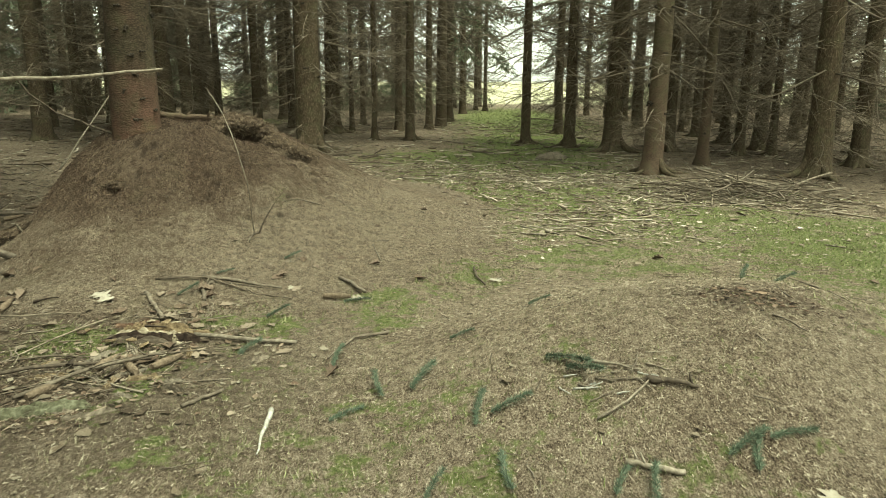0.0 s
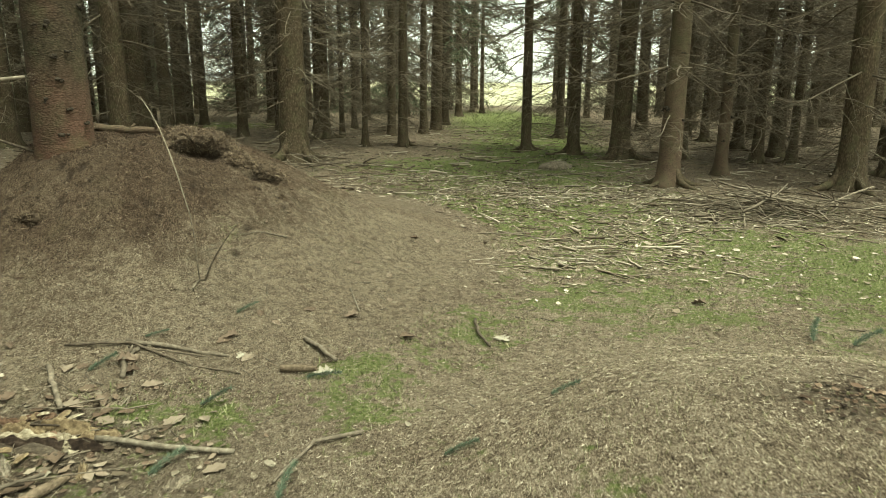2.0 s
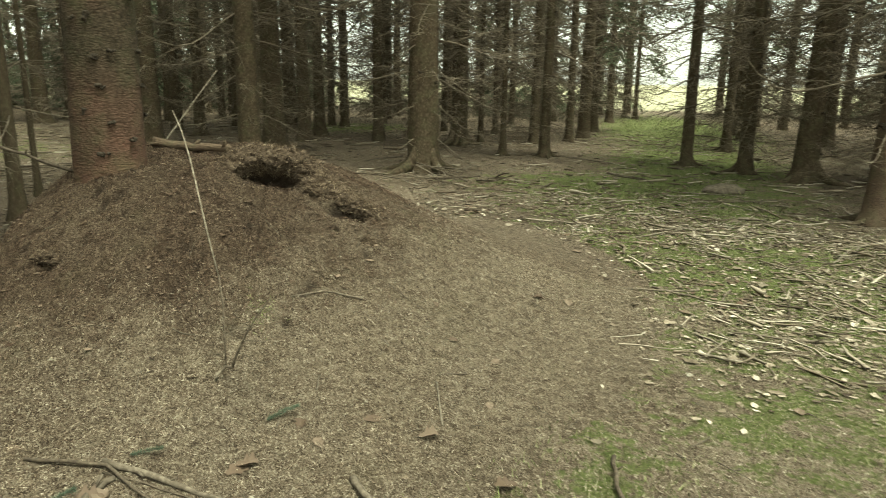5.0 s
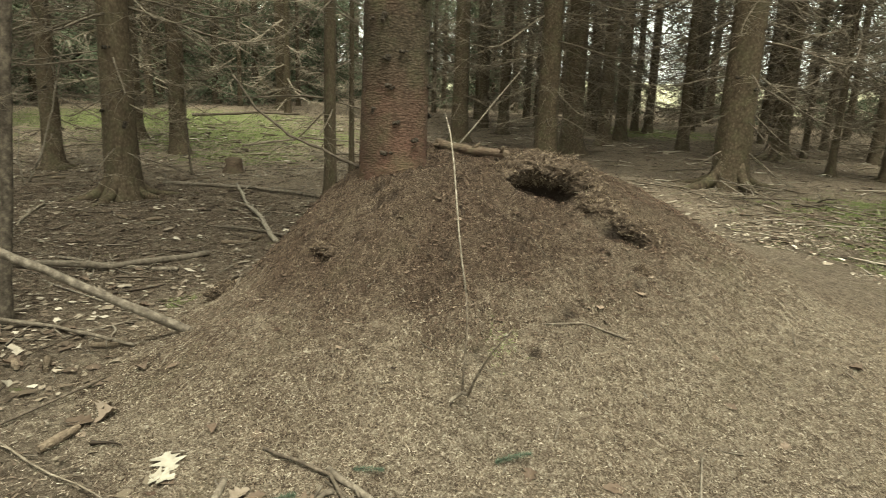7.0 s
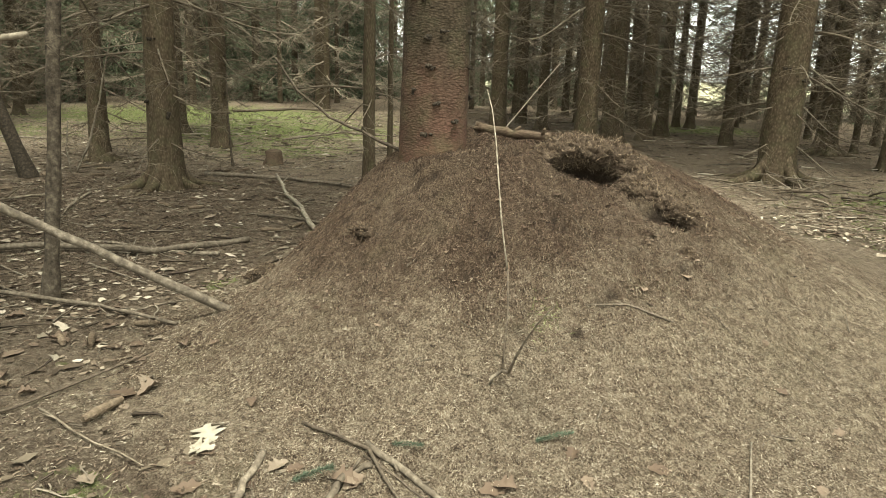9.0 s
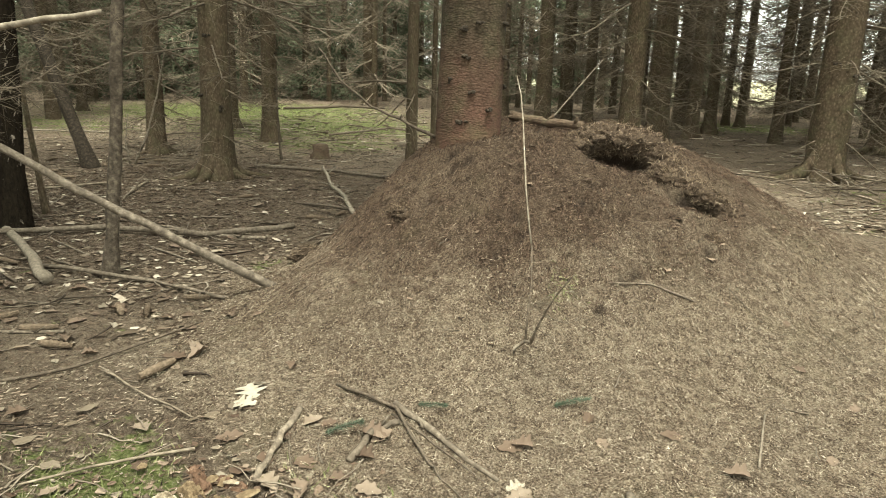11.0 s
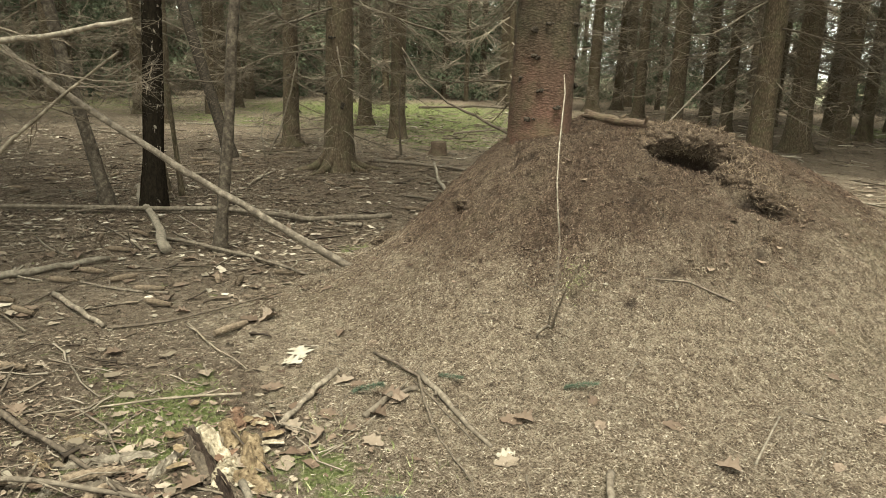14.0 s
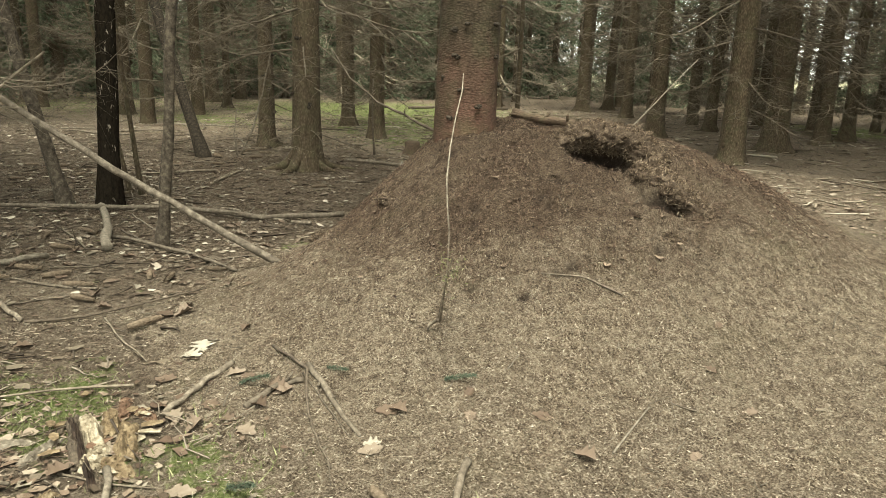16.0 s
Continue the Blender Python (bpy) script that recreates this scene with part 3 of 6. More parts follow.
def spruce(x, y, dia, branches=24, near=True, lean=(0.0, 0.0), low=0.45, high=4.2, red=False, boughs=0, bough_low=2.2, crown=1.0, reach=1.0, roots=0, knots=0, label="tall spruce with grey-brown bark and dead lower branches"):
    i = int(rng.integers(0, 100))
    tree = new("spruce_tree")
    tree.matrix_basis = at(x, y, ground_at(x, y), float(rng.uniform(0, 360))) if lean == (0.0, 0.0) else at(x, y, ground_at(x, y), 0, (1, 1, 1), lean[0], lean[1])
    tagged(tree, label, "tree", "spruces of the stand")
    s = 0.86 * dia / 0.30
    pool = TRUNKS_TAN if red else (TRUNKS if near else FAR_TRUNKS)
    pool = SLIM_FOOT if dia > 0.45 else pool
    put(pool[i % len(pool)], "trunk", at(0, 0, 0, 0, (s, s, 1)), tree)
    for k in range(roots):
        g = s * float(rng.uniform(0.75, 1.25))
        put(ROOTS[k % 3], "root", at(0, 0, 0, 360 * k / roots + float(rng.uniform(-22, 22)), (g, s * 0.9, s * float(rng.uniform(0.8, 1.2)))), tree)
    if crown:
        # two of the unseen spruces get a denser crown for deeper shade
        put((DENSE_CROWNS if y < 0.6 and -3 < x < -1 else CROWNS)[i % 3], "crown", at(0, 0, 0, 40.0 * i, (crown * (0.85 + dia), crown * (0.85 + dia), 1)), tree)
    for k in range(branches):
        ring = max(1, branches // 5)
        z = low + (high - low) * (k // 5 + 0.5) / ring + float(rng.normal(0, 0.05))
        a = 72.0 * (k % 5) + 47.0 * (k // 5) + float(rng.uniform(-30, 30))
        grow = (0.70 + 0.95 * min(1, z / 2.6)) * float(rng.uniform(0.55, 1.35)) * reach
        me = (NEAR_BRANCHES if near else FAR_BRANCHES)[int(rng.integers(0, 9 if near else 6))]
        ob = put(me, "branch", None, tree)
        r = 0.39 * dia * (1 - 0.78 * z / 15)
        ob.matrix_basis = Matrix.Rotation(radians(a), 4, 'Z') @ at(r, 0, z, 0, (grow, grow, grow), float(rng.uniform(-25, 25)), float(rng.uniform(-14, 16)))
    for k in range(knots):
        z = 0.35 + 3.0 * (k + float(rng.uniform(0, 1))) / knots
        r, u = 0.43 * dia * (1 + 0.08 * math.exp(-z / 0.7)) * (1 - 0.78 * z / 15), float(rng.uniform(0.9, 1.6))
        ob = put(KNOTS[k % 7], "knot", None, tree)
        ob.matrix_basis = Matrix.Rotation(radians(float(rng.uniform(0, 360))), 4, 'Z') @ at(r, 0, z, 0, (1.3, u, u))
    for k in range(boughs):
        z = bough_low + 4.2 * (k + float(rng.uniform(0, 1))) / boughs
        g = float(rng.uniform(1.2, 2.2))
        ob = put(BOUGHS[k % 3], "bough", None, tree)
        ob.matrix_basis = Matrix.Rotation(radians(float(rng.uniform(0, 360))), 4, 'Z') @ at(0, 0, z, 0, (g, g, g), 0, float(rng.uniform(0, 25)))
    return tree


# the stand round the clearing
STAND = [
    (1.15, 13.45, 0.20), (1.87, 12.71, 0.22), (2.12, 16.25, 0.20), (2.50, 11.95, 0.34), (3.45, 12.04, 0.20), (5.01, 15.58, 0.20),
    (4.43, 11.49, 0.18), (4.94, 13.61, 0.21), (5.18, 12.51, 0.26), (4.96, 11.54, 0.15), (4.42, 8.94, 0.34), (5.53, 10.05, 0.26),
    (-1.06, 13.86, 0.20), (-1.77, 13.78, 0.12), (-2.50, 11.45, 0.50), (-2.93, 15.62, 0.38), (-8.57, 6.05, 0.24), (-6.42, 5.70, 0.34),
]
STAND_BACK = [
    (6.12, 19.75, 0.20), (0.42, 29.1, 0.19), (0.78, 28.0, 0.18), (-0.10, 25.5, 0.27), (-0.47, 20.7, 0.30), (-0.86, 17.2, 0.19), (-1.53, 16.5, 0.20),
    (-2.63, 16.4, 0.13), (-2.67, 18.5, 0.15), (-4.69, 15.9, 0.25), (-4.25, 17.3, 0.22), (-8.05, 13.2, 0.36), (-8.6, 15.6, 0.27), (-7.3, 17.3, 0.36),
    (-6.24, 16.5, 0.27), (-7.34, 19.9, 0.21), (-6.89, 19.7, 0.24), (-17.3, 16.6, 0.40), (-12.0, 16.8, 0.33), (-14.3, 17.5, 0.40), (-14.9, 19.2, 0.34),
]
STAND_LEFT = [(-9.2, 8.06, 0.28), (-11.3, 8.55, 0.27), (-16.6, 7.9, 0.21), (-19.0, 8.2, 0.40), (-19.0, 3.8, 0.22), (-5.05, 11.2, 0.36), (-5.65, 13.2, 0.42), (-6.0, 15.2, 0.30)]
# crowns stay out of view; their sizes set how much light comes down
for x, y, d in STAND:
    spruce(x, y, d, 48, low=0.3, high=3.9, crown=0.22 if x > 0 else ((1.3 if y < 12 else 1.0) if x > -4 else 0.5), roots=5, knots=14)
for x, y, d in STAND_BACK:
    spruce(x, y, d, 34, high=4.6, boughs=9 if 19 < y and -1 < x < 2 else 0, crown=0.25 if -3 < x < 7 else 1.0)
for x, y, d in STAND_LEFT:
    spruce(x, y, d, 40, low=0.5, crown=0.7, knots=8)
spruce(2.41, 9.05, 0.28, 34, red=True, roots=5, knots=34, label="spruce with pale tan bark and sparse dead twigs")
spruce(3.39, 10.07, 0.17, 34, red=True, knots=24, label="slender spruce with pale tan bark and dead twigs")
spruce(-4.87, 6.90, 0.13, 24, label="thin young spruce with bare dead twigs")
spruce(-5.75, 8.05, 0.07, 12, label="thin young spruce with bare dead twigs", crown=0.0)
spruce(-3.95, 1.45, 0.22, 14, crown=0.8)
# unseen spruces, added so that their crowns shade the south-west ground
for x, y, d in [(-2.5, 0.5, 0.24), (-5.2, 0.8, 0.26), (-3.4, -1.2, 0.24), (-7.0, 0.5, 0.28), (-1.6, -1.9, 0.26), (-5.4, -1.4, 0.25)]:
    spruce(x, y, d, 6, near=False, low=2.5, crown=1.2 if -3 < x else 0.9)

# the spruce growing out of the mound
big = new("spruce_tree")
BIG = (-2.27, 4.87)
big.matrix_basis = at(BIG[0], BIG[1], 0.0)
tagged(big, "thick spruce with reddish knotty bark growing from the ant mound", "tree", "spruces of the stand")
BIG_R = 0.163
put(trunk_mesh(300, BARK_RED, 0.1, 26, BIG_R, 15.0, 0.018), "trunk", None, big)
put(CROWNS[1], "crown", at(0, 0, 0, 20, (1.1, 1.1, 1)), big)


for k in range(58):
    z = 0.90 + 0.135 * (k // 5) + float(rng.uniform(-0.045, 0.045))
    a = 72.0 * (k % 5) + 41 * (k // 5) + float(rng.uniform(-28, 28))
    ob = put(KNOTS[k % 7], "knot", None, big)
    u = float(rng.uniform(0.65, 1.15))
    ob.matrix_basis = Matrix.Rotation(radians(a), 4, 'Z') @ at(BIG_R * (1 - 0.78 * z / 15) * 1.0, 0, z, 0, (0.8, u, u * 0.9), 0, float(rng.uniform(-10, 10)))
for k in range(34):
    z = 1.62 + 0.11 * k
    ob = put(NEAR_BRANCHES[k % 9], "branch", None, big)
    g = float(rng.uniform(0.5, 0.95)) * (0.75 if k < 8 else 1.1)
    ob.matrix_basis = Matrix.Rotation(radians(137.0 * k), 4, 'Z') @ at(BIG_R * 0.88, 0, z, 0, (g, g, g), float(rng.uniform(-20, 20)), float(rng.uniform(-10, 10)))

# the rest of the stand, set out in loose rows
taken = [(a, b) for a, b, *_ in STAND + STAND_BACK + STAND_LEFT]


def clear_of_view(x, y):
    """True where no further tree may stand: the clearing, the ride to the north and the small glades."""
    if (0.2 < x < 3.2 and 8 < y < 17) or (0.022 * y < x < 0.112 * y and y >= 17):
        return True
    if (x - 0.2) ** 2 / 36 + (y - 5) ** 2 / 70 < 1:
        return True
    if -11 < x < 0 and 0 < y < 12 + 0.4 * abs(x):
        return True
    if -18.5 < x < -8 and 7.5 < y < 14.5:
        return True
    if 0 < x < 6.5 and 6 < y < 15:
        return True
    return False



class Wood:
    """Gathers copies of meshes into one far-off stand."""

    def __init__(self):
        self.v, self.f, self.m, self.n = [], [], [], 0
        self.cache = {}

    def add(self, me, matrix, slot):
        if me.name not in self.cache:
            me.calc_loop_triangles()
            v = np.empty(len(me.vertices) * 3, np.float32)
            me.vertices.foreach_get("co", v)
            f = np.empty(len(me.loop_triangles) * 3, np.int32)
            me.loop_triangles.foreach_get("vertices", f)
            self.cache[me.name] = (v.reshape(-1, 3), f.reshape(-1, 3))
        v, f = self.cache[me.name]
        a = np.array(matrix)
        self.v.append(v @ a[:3, :3].T + a[:3, 3])
        self.f.append(f + self.n)
        self.m.append(np.full(len(f), slot, np.int32))
        self.n += len(v)

    def finish(self, name, materials):
        me = quick_mesh(name, np.concatenate(self.v), np.concatenate(self.f), materials[0])
        for m in materials[1:]:
            me.materials.append(m)
        me.polygons.foreach_set("material_index", np.concatenate(self.m))
        return put(me, name)


wood = Wood()
POLE_TRUNK = trunk_mesh(230, BARK, 0.5, 7)
SPARSE = [branch_mesh(260 + i, 22, 1, 0.014, False) for i in range(4)]
for ix in range(-17, 12):
    for iy in range(-5, 16):
        x, y = 2.35 * ix + float(rng.uniform(-0.75, 0.75)), 2.35 * iy + float(rng.uniform(-0.75, 0.75))
        u, w, q = [float(a) for a in rng.uniform(0, 1, 3)]
        if clear_of_view(x, y) or y > 34 + 0.12 * x or min((x - a) ** 2 + (y - b) ** 2 for a, b in taken) < 1.7:
            continue
        if (x > 1.5 and y < 7.5) or (y < 1 and x > -9 and (ix + iy) % 2):
            continue
        dia = 0.15 + 0.2 * u
        edge = y > 28 + 0.12 * x or x < -28 or x > 14
        seen = y > 0 and x < 22 and (x < 0.75 * y + 3)
        ride = y > 19 and -0.5 < x < 5
        if seen and (x + 1) ** 2 + (y - 4) ** 2 < 19 ** 2:
            # unseen crowns shrink eastwards to let more light down
            spruce(x, y, dia, 28, near=False, low=0.25, high=5.0, reach=1.25, crown=0.25 if x > -3 else 0.85)
            continue
        base = at(x, y, 0, 360 * w)
        s = dia / 0.30
        wood.add(POLE_TRUNK, base @ at(0, 0, 0, 0, (s, s, 1)), 0)
        if q < 0.3 and (x < -3 or y < 3):
            wood.add(CROWNS[ix % 3], base, 2)
        # trees out of view end here: plain trunks and crowns added to block light
        if not seen:
            continue
        for k in range(15):
            z = 0.25 + 4.6 * (k + float(rng.uniform(0, 1))) / 15
            g = float(rng.uniform(0.8, 1.9))
            wood.add(SPARSE[k % 4], base @ Matrix.Rotation(radians(float(rng.uniform(0, 360))), 4, 'Z') @ at(0.1, 0, z, 0, (g, g, g), float(rng.uniform(-25, 25)), float(rng.uniform(-12, 16))), 1)
        west = x < -0.64 * y
        low, n = (0.3, 26) if x < -26 or west else ((0.4, 24) if x < -0.33 * y - 1 else ((2.2, 8) if ride else (0.2, 10)))
        if edge and not ride:
            for k in range(7):
                g = float(rng.uniform(0.7, 1.3))
                wood.add(BOUGHS[k % 3], base @ Matrix.Rotation(radians(float(rng.uniform(0, 360))), 4, 'Z') @ at(0, 0, float(rng.uniform(0.3, 1.3)), 0, (g, g, g), 0, float(rng.uniform(0, 25))), 2)
            for k in range(8):
                z, g = float(rng.uniform(0.15, 1.7)), float(rng.uniform(0.9, 1.7))
                wood.add(SPARSE[k % 4], base @ Matrix.Rotation(radians(float(rng.uniform(0, 360))), 4, 'Z') @ at(0.1, 0, z, 0, (g, g, g), float(rng.uniform(-25, 25)), float(rng.uniform(-15, 5))), 1)
        if edge or (west and (x < -20 or y > 22)):
            for k in range(n):
                z = low + 5.0 * (k + float(rng.uniform(0, 1))) / n
                g = float(rng.uniform(1.3, 2.3))
                wood.add(BOUGHS[k % 3], base @ Matrix.Rotation(radians(float(rng.uniform(0, 360))), 4, 'Z') @ at(0, 0, z, 0, (g, g, g), 0, float(rng.uniform(0, 25))), 2)
tagged(wood.finish("far_spruces", [BARK, TWIG_HAZE, GREEN]), "distant spruce stand with dead twigs and green edge boughs", "woods", kind="stuff")

# ---- special trees west of the mound ----
def simple_trunk(name, pts, radii, sides, material, parent, rough=0.06, seed=1):
    g = np.random.default_rng(seed)
    acc = Acc()
    wob = g.uniform(-rough, rough, (len(pts), sides))
    acc.tube(pts, radii, sides, lambda an, i: 1 + wob[i][round(an / (2 * math.pi) * sides) % sides])
    me = acc.mesh(name, material)
    z = np.array([v.co.z for v in me.vertices], np.float32)
    me.attributes.new("up", 'FLOAT', 'POINT').data.foreach_set("value", z)
    return put(me, name, None, parent)


def small_tree(name, x, y, top, radii, material, label, category, branches, reach=0.8, seed=1, bend=0.0, lo=0.6, rough=0.06, wave=0.0):
    tree = new(name)
    tree.matrix_basis = at(x, y, ground_at(x, y))
    tagged(tree, label, category)
    n = 30 if wave else 12
    side = Vector((-top[1], top[0], 0)).normalized() if top[0] or top[1] else Vector((1, 0, 0))
    f = lambda s: Vector((top[0] * s, top[1] * s, top[2] * s)) + side * (bend * math.sin(math.pi * s) + wave * math.sin(3.4 * math.pi * s) + 0.4 * wave * math.sin(9 * math.pi * s + 1))
    ss = [-0.03] + list(np.linspace(0.0, 1, n))
    simple_trunk("trunk", [f(s) for s in ss], [radii[0] * (1 + 0.5 * math.exp(-max(s, 0) * top[2] / 0.12)) + (radii[1] - radii[0]) * max(s, 0) for s in ss], 11, material, tree, rough, seed)
    for k in range(branches):
        s = lo / top[2] + (1 - lo / top[2]) * (k + float(rng.uniform(0, 1))) / branches
        g = reach * float(rng.uniform(0.5, 1.3))
        ob = put(NEAR_BRANCHES[k % 9], "branch", None, tree)
        ob.matrix_basis = Matrix.Translation(f(s)) @ Matrix.Rotation(radians(float(rng.uniform(0, 360))), 4, 'Z') @ at(0, 0, 0, 0, (g, g, g), float(rng.uniform(-25, 25)), float(rng.uniform(-20, 10)))
    return tree


small_tree("birch_tree", -5.12, 3.55, (0.10, 0.15, 4.2), (0.075, 0.066), CHAR, "charred black birch with patches of pale peeling bark", "tree", 4, 0.5, 3, 0.05, 1.8)
small_tree("young_tree", -3.70, 3.62, (0.20, 0.27, 3.4), (0.033, 0.026), STEM_DARK, "slender grey young tree with knobbly bare stem", "tree", 5, 0.5, 5, 0.05, 1.0, 0.15, 0.018)
small_tree("spruce_tree", -5.30, 3.27, (-0.55, -0.75, 4.0), (0.045, 0.036), STEM_DARK, "thin leaning grey spruce with bare stem", "tree", 12, 0.9, 7, 0.0, 0.6, 0.12, 0.015)
small_tree("spruce_tree", -7.78, 4.97, (-0.95, -0.55, 3.2), (0.066, 0.058), KNOT, "dark dead spruce trunk leaning to one side", "tree", 9, 0.8, 8, 0.05)
small_tree("spruce_tree", -5.50, 3.85, (-0.10, -0.18, 3.0), (0.020, 0.014), BARK, "thin brown dead sapling with bare twigs", "sapling", 12, 0.7, 9, 0.04)
small_tree("spruce_tree", -5.62, 3.78, (-0.25, -0.28, 2.6), (0.017, 0.012), BARK, "thin brown dead sapling with bare twigs", "sapling", 9, 0.6, 10, 0.04)
small_tree("spruce_tree", -7.3, 7.0, (-0.05, 0.0, 0.95), (0.012, 0.008), STICK_DARK, "thin bare dead sapling", "sapling", 3, 0.3, 12, 0.02, 0.4)

# ---- the mound's burrows: crusts of matted needles over dark hollows ----
def crust_mesh(seed, a, b, c):
    """A lumpy slab of matted needles."""
    g = np.random.default_rng(seed)
    acc = Acc()
    rows, cols = 21, 44
    grid = []
    for i in range(rows):
        v = -math.pi / 2 + math.pi * i / (rows - 1)
        row = []
        for j in range(cols + 1):
            u = 2 * math.pi * (j % cols) / cols
            p = Vector((math.cos(v) * math.cos(u), math.cos(v) * math.sin(u), math.sin(v)))
            k = 1 + 0.35 * noise.noise(p * 2.3 + Vector((seed, 0, 0))) + 0.38 * noise.noise(p * 4.6 + Vector((0, seed, 0))) + 0.22 * noise.noise(p * 9 + Vector((0, 0, seed)))
            row.append((p.x * a * k, p.y * b * k, p.z * c * k))
        grid.append(row)
    acc.sheet(grid)
    return acc.mesh("crust", NEEDLE_CRUST)


def crust_material():
    m = Mat("matted_needles", 0.95, 0.1)
    vec = m.coord()
    f = m.math('ADD', m.math('MULTIPLY', m.noise(vec, 110, 5, 0.75), 0.6), m.math('MULTIPLY', m.noise(vec, 22, 4, 0.65), 0.4))
    col = m.ramp(f, [(0.36, (0.020, 0.014, 0.010)), (0.49, (0.070, 0.050, 0.035)), (0.60, (0.135, 0.100, 0.070)), (0.74, (0.25, 0.198, 0.143))])
    return m.done(col, f, 1.0, 0.02)


NEEDLE_CRUST = crust_material()


def hairy(me, n, lo, hi, width, seed, name, parent, material):
    """Needles that stick out of a lumpy mesh."""
    g = np.random.default_rng(seed)
    v = np.array([p.co[:] for p in me.vertices])
    nv = np.array([p.normal[:] for p in me.vertices])
    k = g.integers(0, len(v), n)
    o = v[k] + g.normal(0, 0.008, (n, 3))
    d = nv[k] * g.uniform(0.0, 0.8, (n, 1)) + g.normal(0, 0.7, (n, 3))
    d /= np.linalg.norm(d, axis=1)[:, None]
    L = g.uniform(lo, hi, (n, 1))
    w = np.cross(d, g.normal(0, 1, (n, 3)))
    w *= width / np.linalg.norm(w, axis=1)[:, None]
    pts = np.stack([o - d * L * 0.4 - w, o + d * L * 0.6 - w * 0.6, o + d * L * 0.6 + w * 0.6, o - d * L * 0.4 + w], 1).reshape(-1, 3)
    return tagged(put(quick_mesh(name, pts, np.arange(4 * n).reshape(n, 4), material), name, None, parent), kind="stuff")


CRUSTS = [(-1.84, 5.13, 0.785, 0.075, 0.065, 0.05, 40, 0), (-1.80, 5.225, 0.815, 0.095, 0.085, 0.062, 50, 0), (-1.745, 5.29, 0.825, 0.10, 0.09, 0.065, 48, 4),
          (-1.685, 5.345, 0.815, 0.095, 0.085, 0.068, 45, 8), (-1.625, 5.405, 0.795, 0.085, 0.075, 0.066, 40, 12), (-1.535, 5.42, 0.745, 0.085, 0.07, 0.058, 20, 14),
          (-1.45, 5.36, 0.68, 0.085, 0.07, 0.05, 5, 16), (-1.375, 5.34, 0.645, 0.08, 0.065, 0.05, 10, 18), (-1.305, 5.335, 0.612, 0.075, 0.06, 0.05, 30, 18),
          (-1.235, 5.35, 0.575, 0.07, 0.055, 0.046, 35, 18), (-1.175, 5.345, 0.54, 0.055, 0.045, 0.042, 30, 18), (-1.44, 5.275, 0.665, 0.05, 0.035, 0.03, 10, 14),
          (-1.11, 5.12, 0.462, 0.045, 0.022, 0.014, 20, 15), (-0.995, 5.27, 0.415, 0.04, 0.02, 0.016, 10, 15), (-2.99, 4.42, 0.12, 0.11, 0.06, 0.04, 35, -10), (-2.23, 4.42, 0.475, 0.08, 0.05, 0.03, 20, 0)]
for i, (cx, cy, zc, a, b, c, turn, roll) in enumerate(CRUSTS):
    me = crust_mesh(400 + i, a, b, c)
    ob = put(me, "crust", at(cx, cy, zc, turn, (1, 1, 1), 0, roll), mound)
    ob["label"] = "overhanging crust of matted dark needles"
    hairy(me, int(9000 * (a / 0.25) ** 1.4), 0.010, 0.026, 0.0010, 410 + i, "loose_needles", ob, NEEDLE_MOUND)

# needles on the mound and around it
sprinkle("mound_needles", "", "", box_points(300000, -4.0, 0.5, 3.2, 6.6, lambda x, y: on_mound(x, y) * np.clip(0.62 - 0.9 * fbm(x, y, 8.0, 3, 90), 0.1, 1), 1), 0.008, 0.019, 0.0014, NEEDLE_MOUND, parent=mound, seed=2)
sprinkle("lower_needles", "", "", box_points(260000, -3.4, 0.5, 3.2, 6.2, lambda x, y: on_mound(x, y) * (1 - upper(x, y)), 2), 0.008, 0.019, 0.0014, NEEDLE, parent=mound, seed=5)
sprinkle("upper_needles", "", "", box_points(230000, -3.4, -0.6, 3.8, 6.4, lambda x, y: on_mound(x, y) * upper(x, y) * np.clip(0.60 + 1.1 * fbm(x, y, 8.0, 3, 90), 0.05, 1), 3), 0.009, 0.022, 0.0018, NEEDLE_DARK, parent=mound, jitter=0.016, seed=4)
GLADE = lambda x, y: np.clip(1.05 - mound_height(x, y) / 0.05, 0, 1) * (1 - 0.85 * bare_at(x, y)) * (1 - 0.8 * np.clip(moss_at(x, y), 0, 1))
sprinkle("fallen_needles", "straw-coloured dry spruce needles on the ground", "needles", box_points(360000, -2.6, 3.4, 0.9, 6.4, GLADE, 5), 0.009, 0.022, 0.0017, NEEDLE, seed=6)
sprinkle("soil_needles", "dark brown needle litter on the soil", "needles", box_points(130000, -7.5, -1.3, 2.0, 6.8, lambda x, y: np.clip(1.05 - mound_height(x, y) / 0.05, 0, 1) * bare_at(x, y), 7), 0.014, 0.04, 0.0034, NEEDLE_SOIL, seed=8)
sprinkle("wood_chips", "pale wood chips and needle straw", "chips", box_points(7000, -1.8, 4.2, 4.6, 9.6, lambda x, y: (0.12 + 0.8 * bell(x, y, 0.5, 7.2, 1.9, 1.9, 0, 3)) * (mound_height(x, y) < 0.03), 9), 0.02, 0.09, 0.006, CRUMB, lift=0.006, jitter=0.02, seed=10)


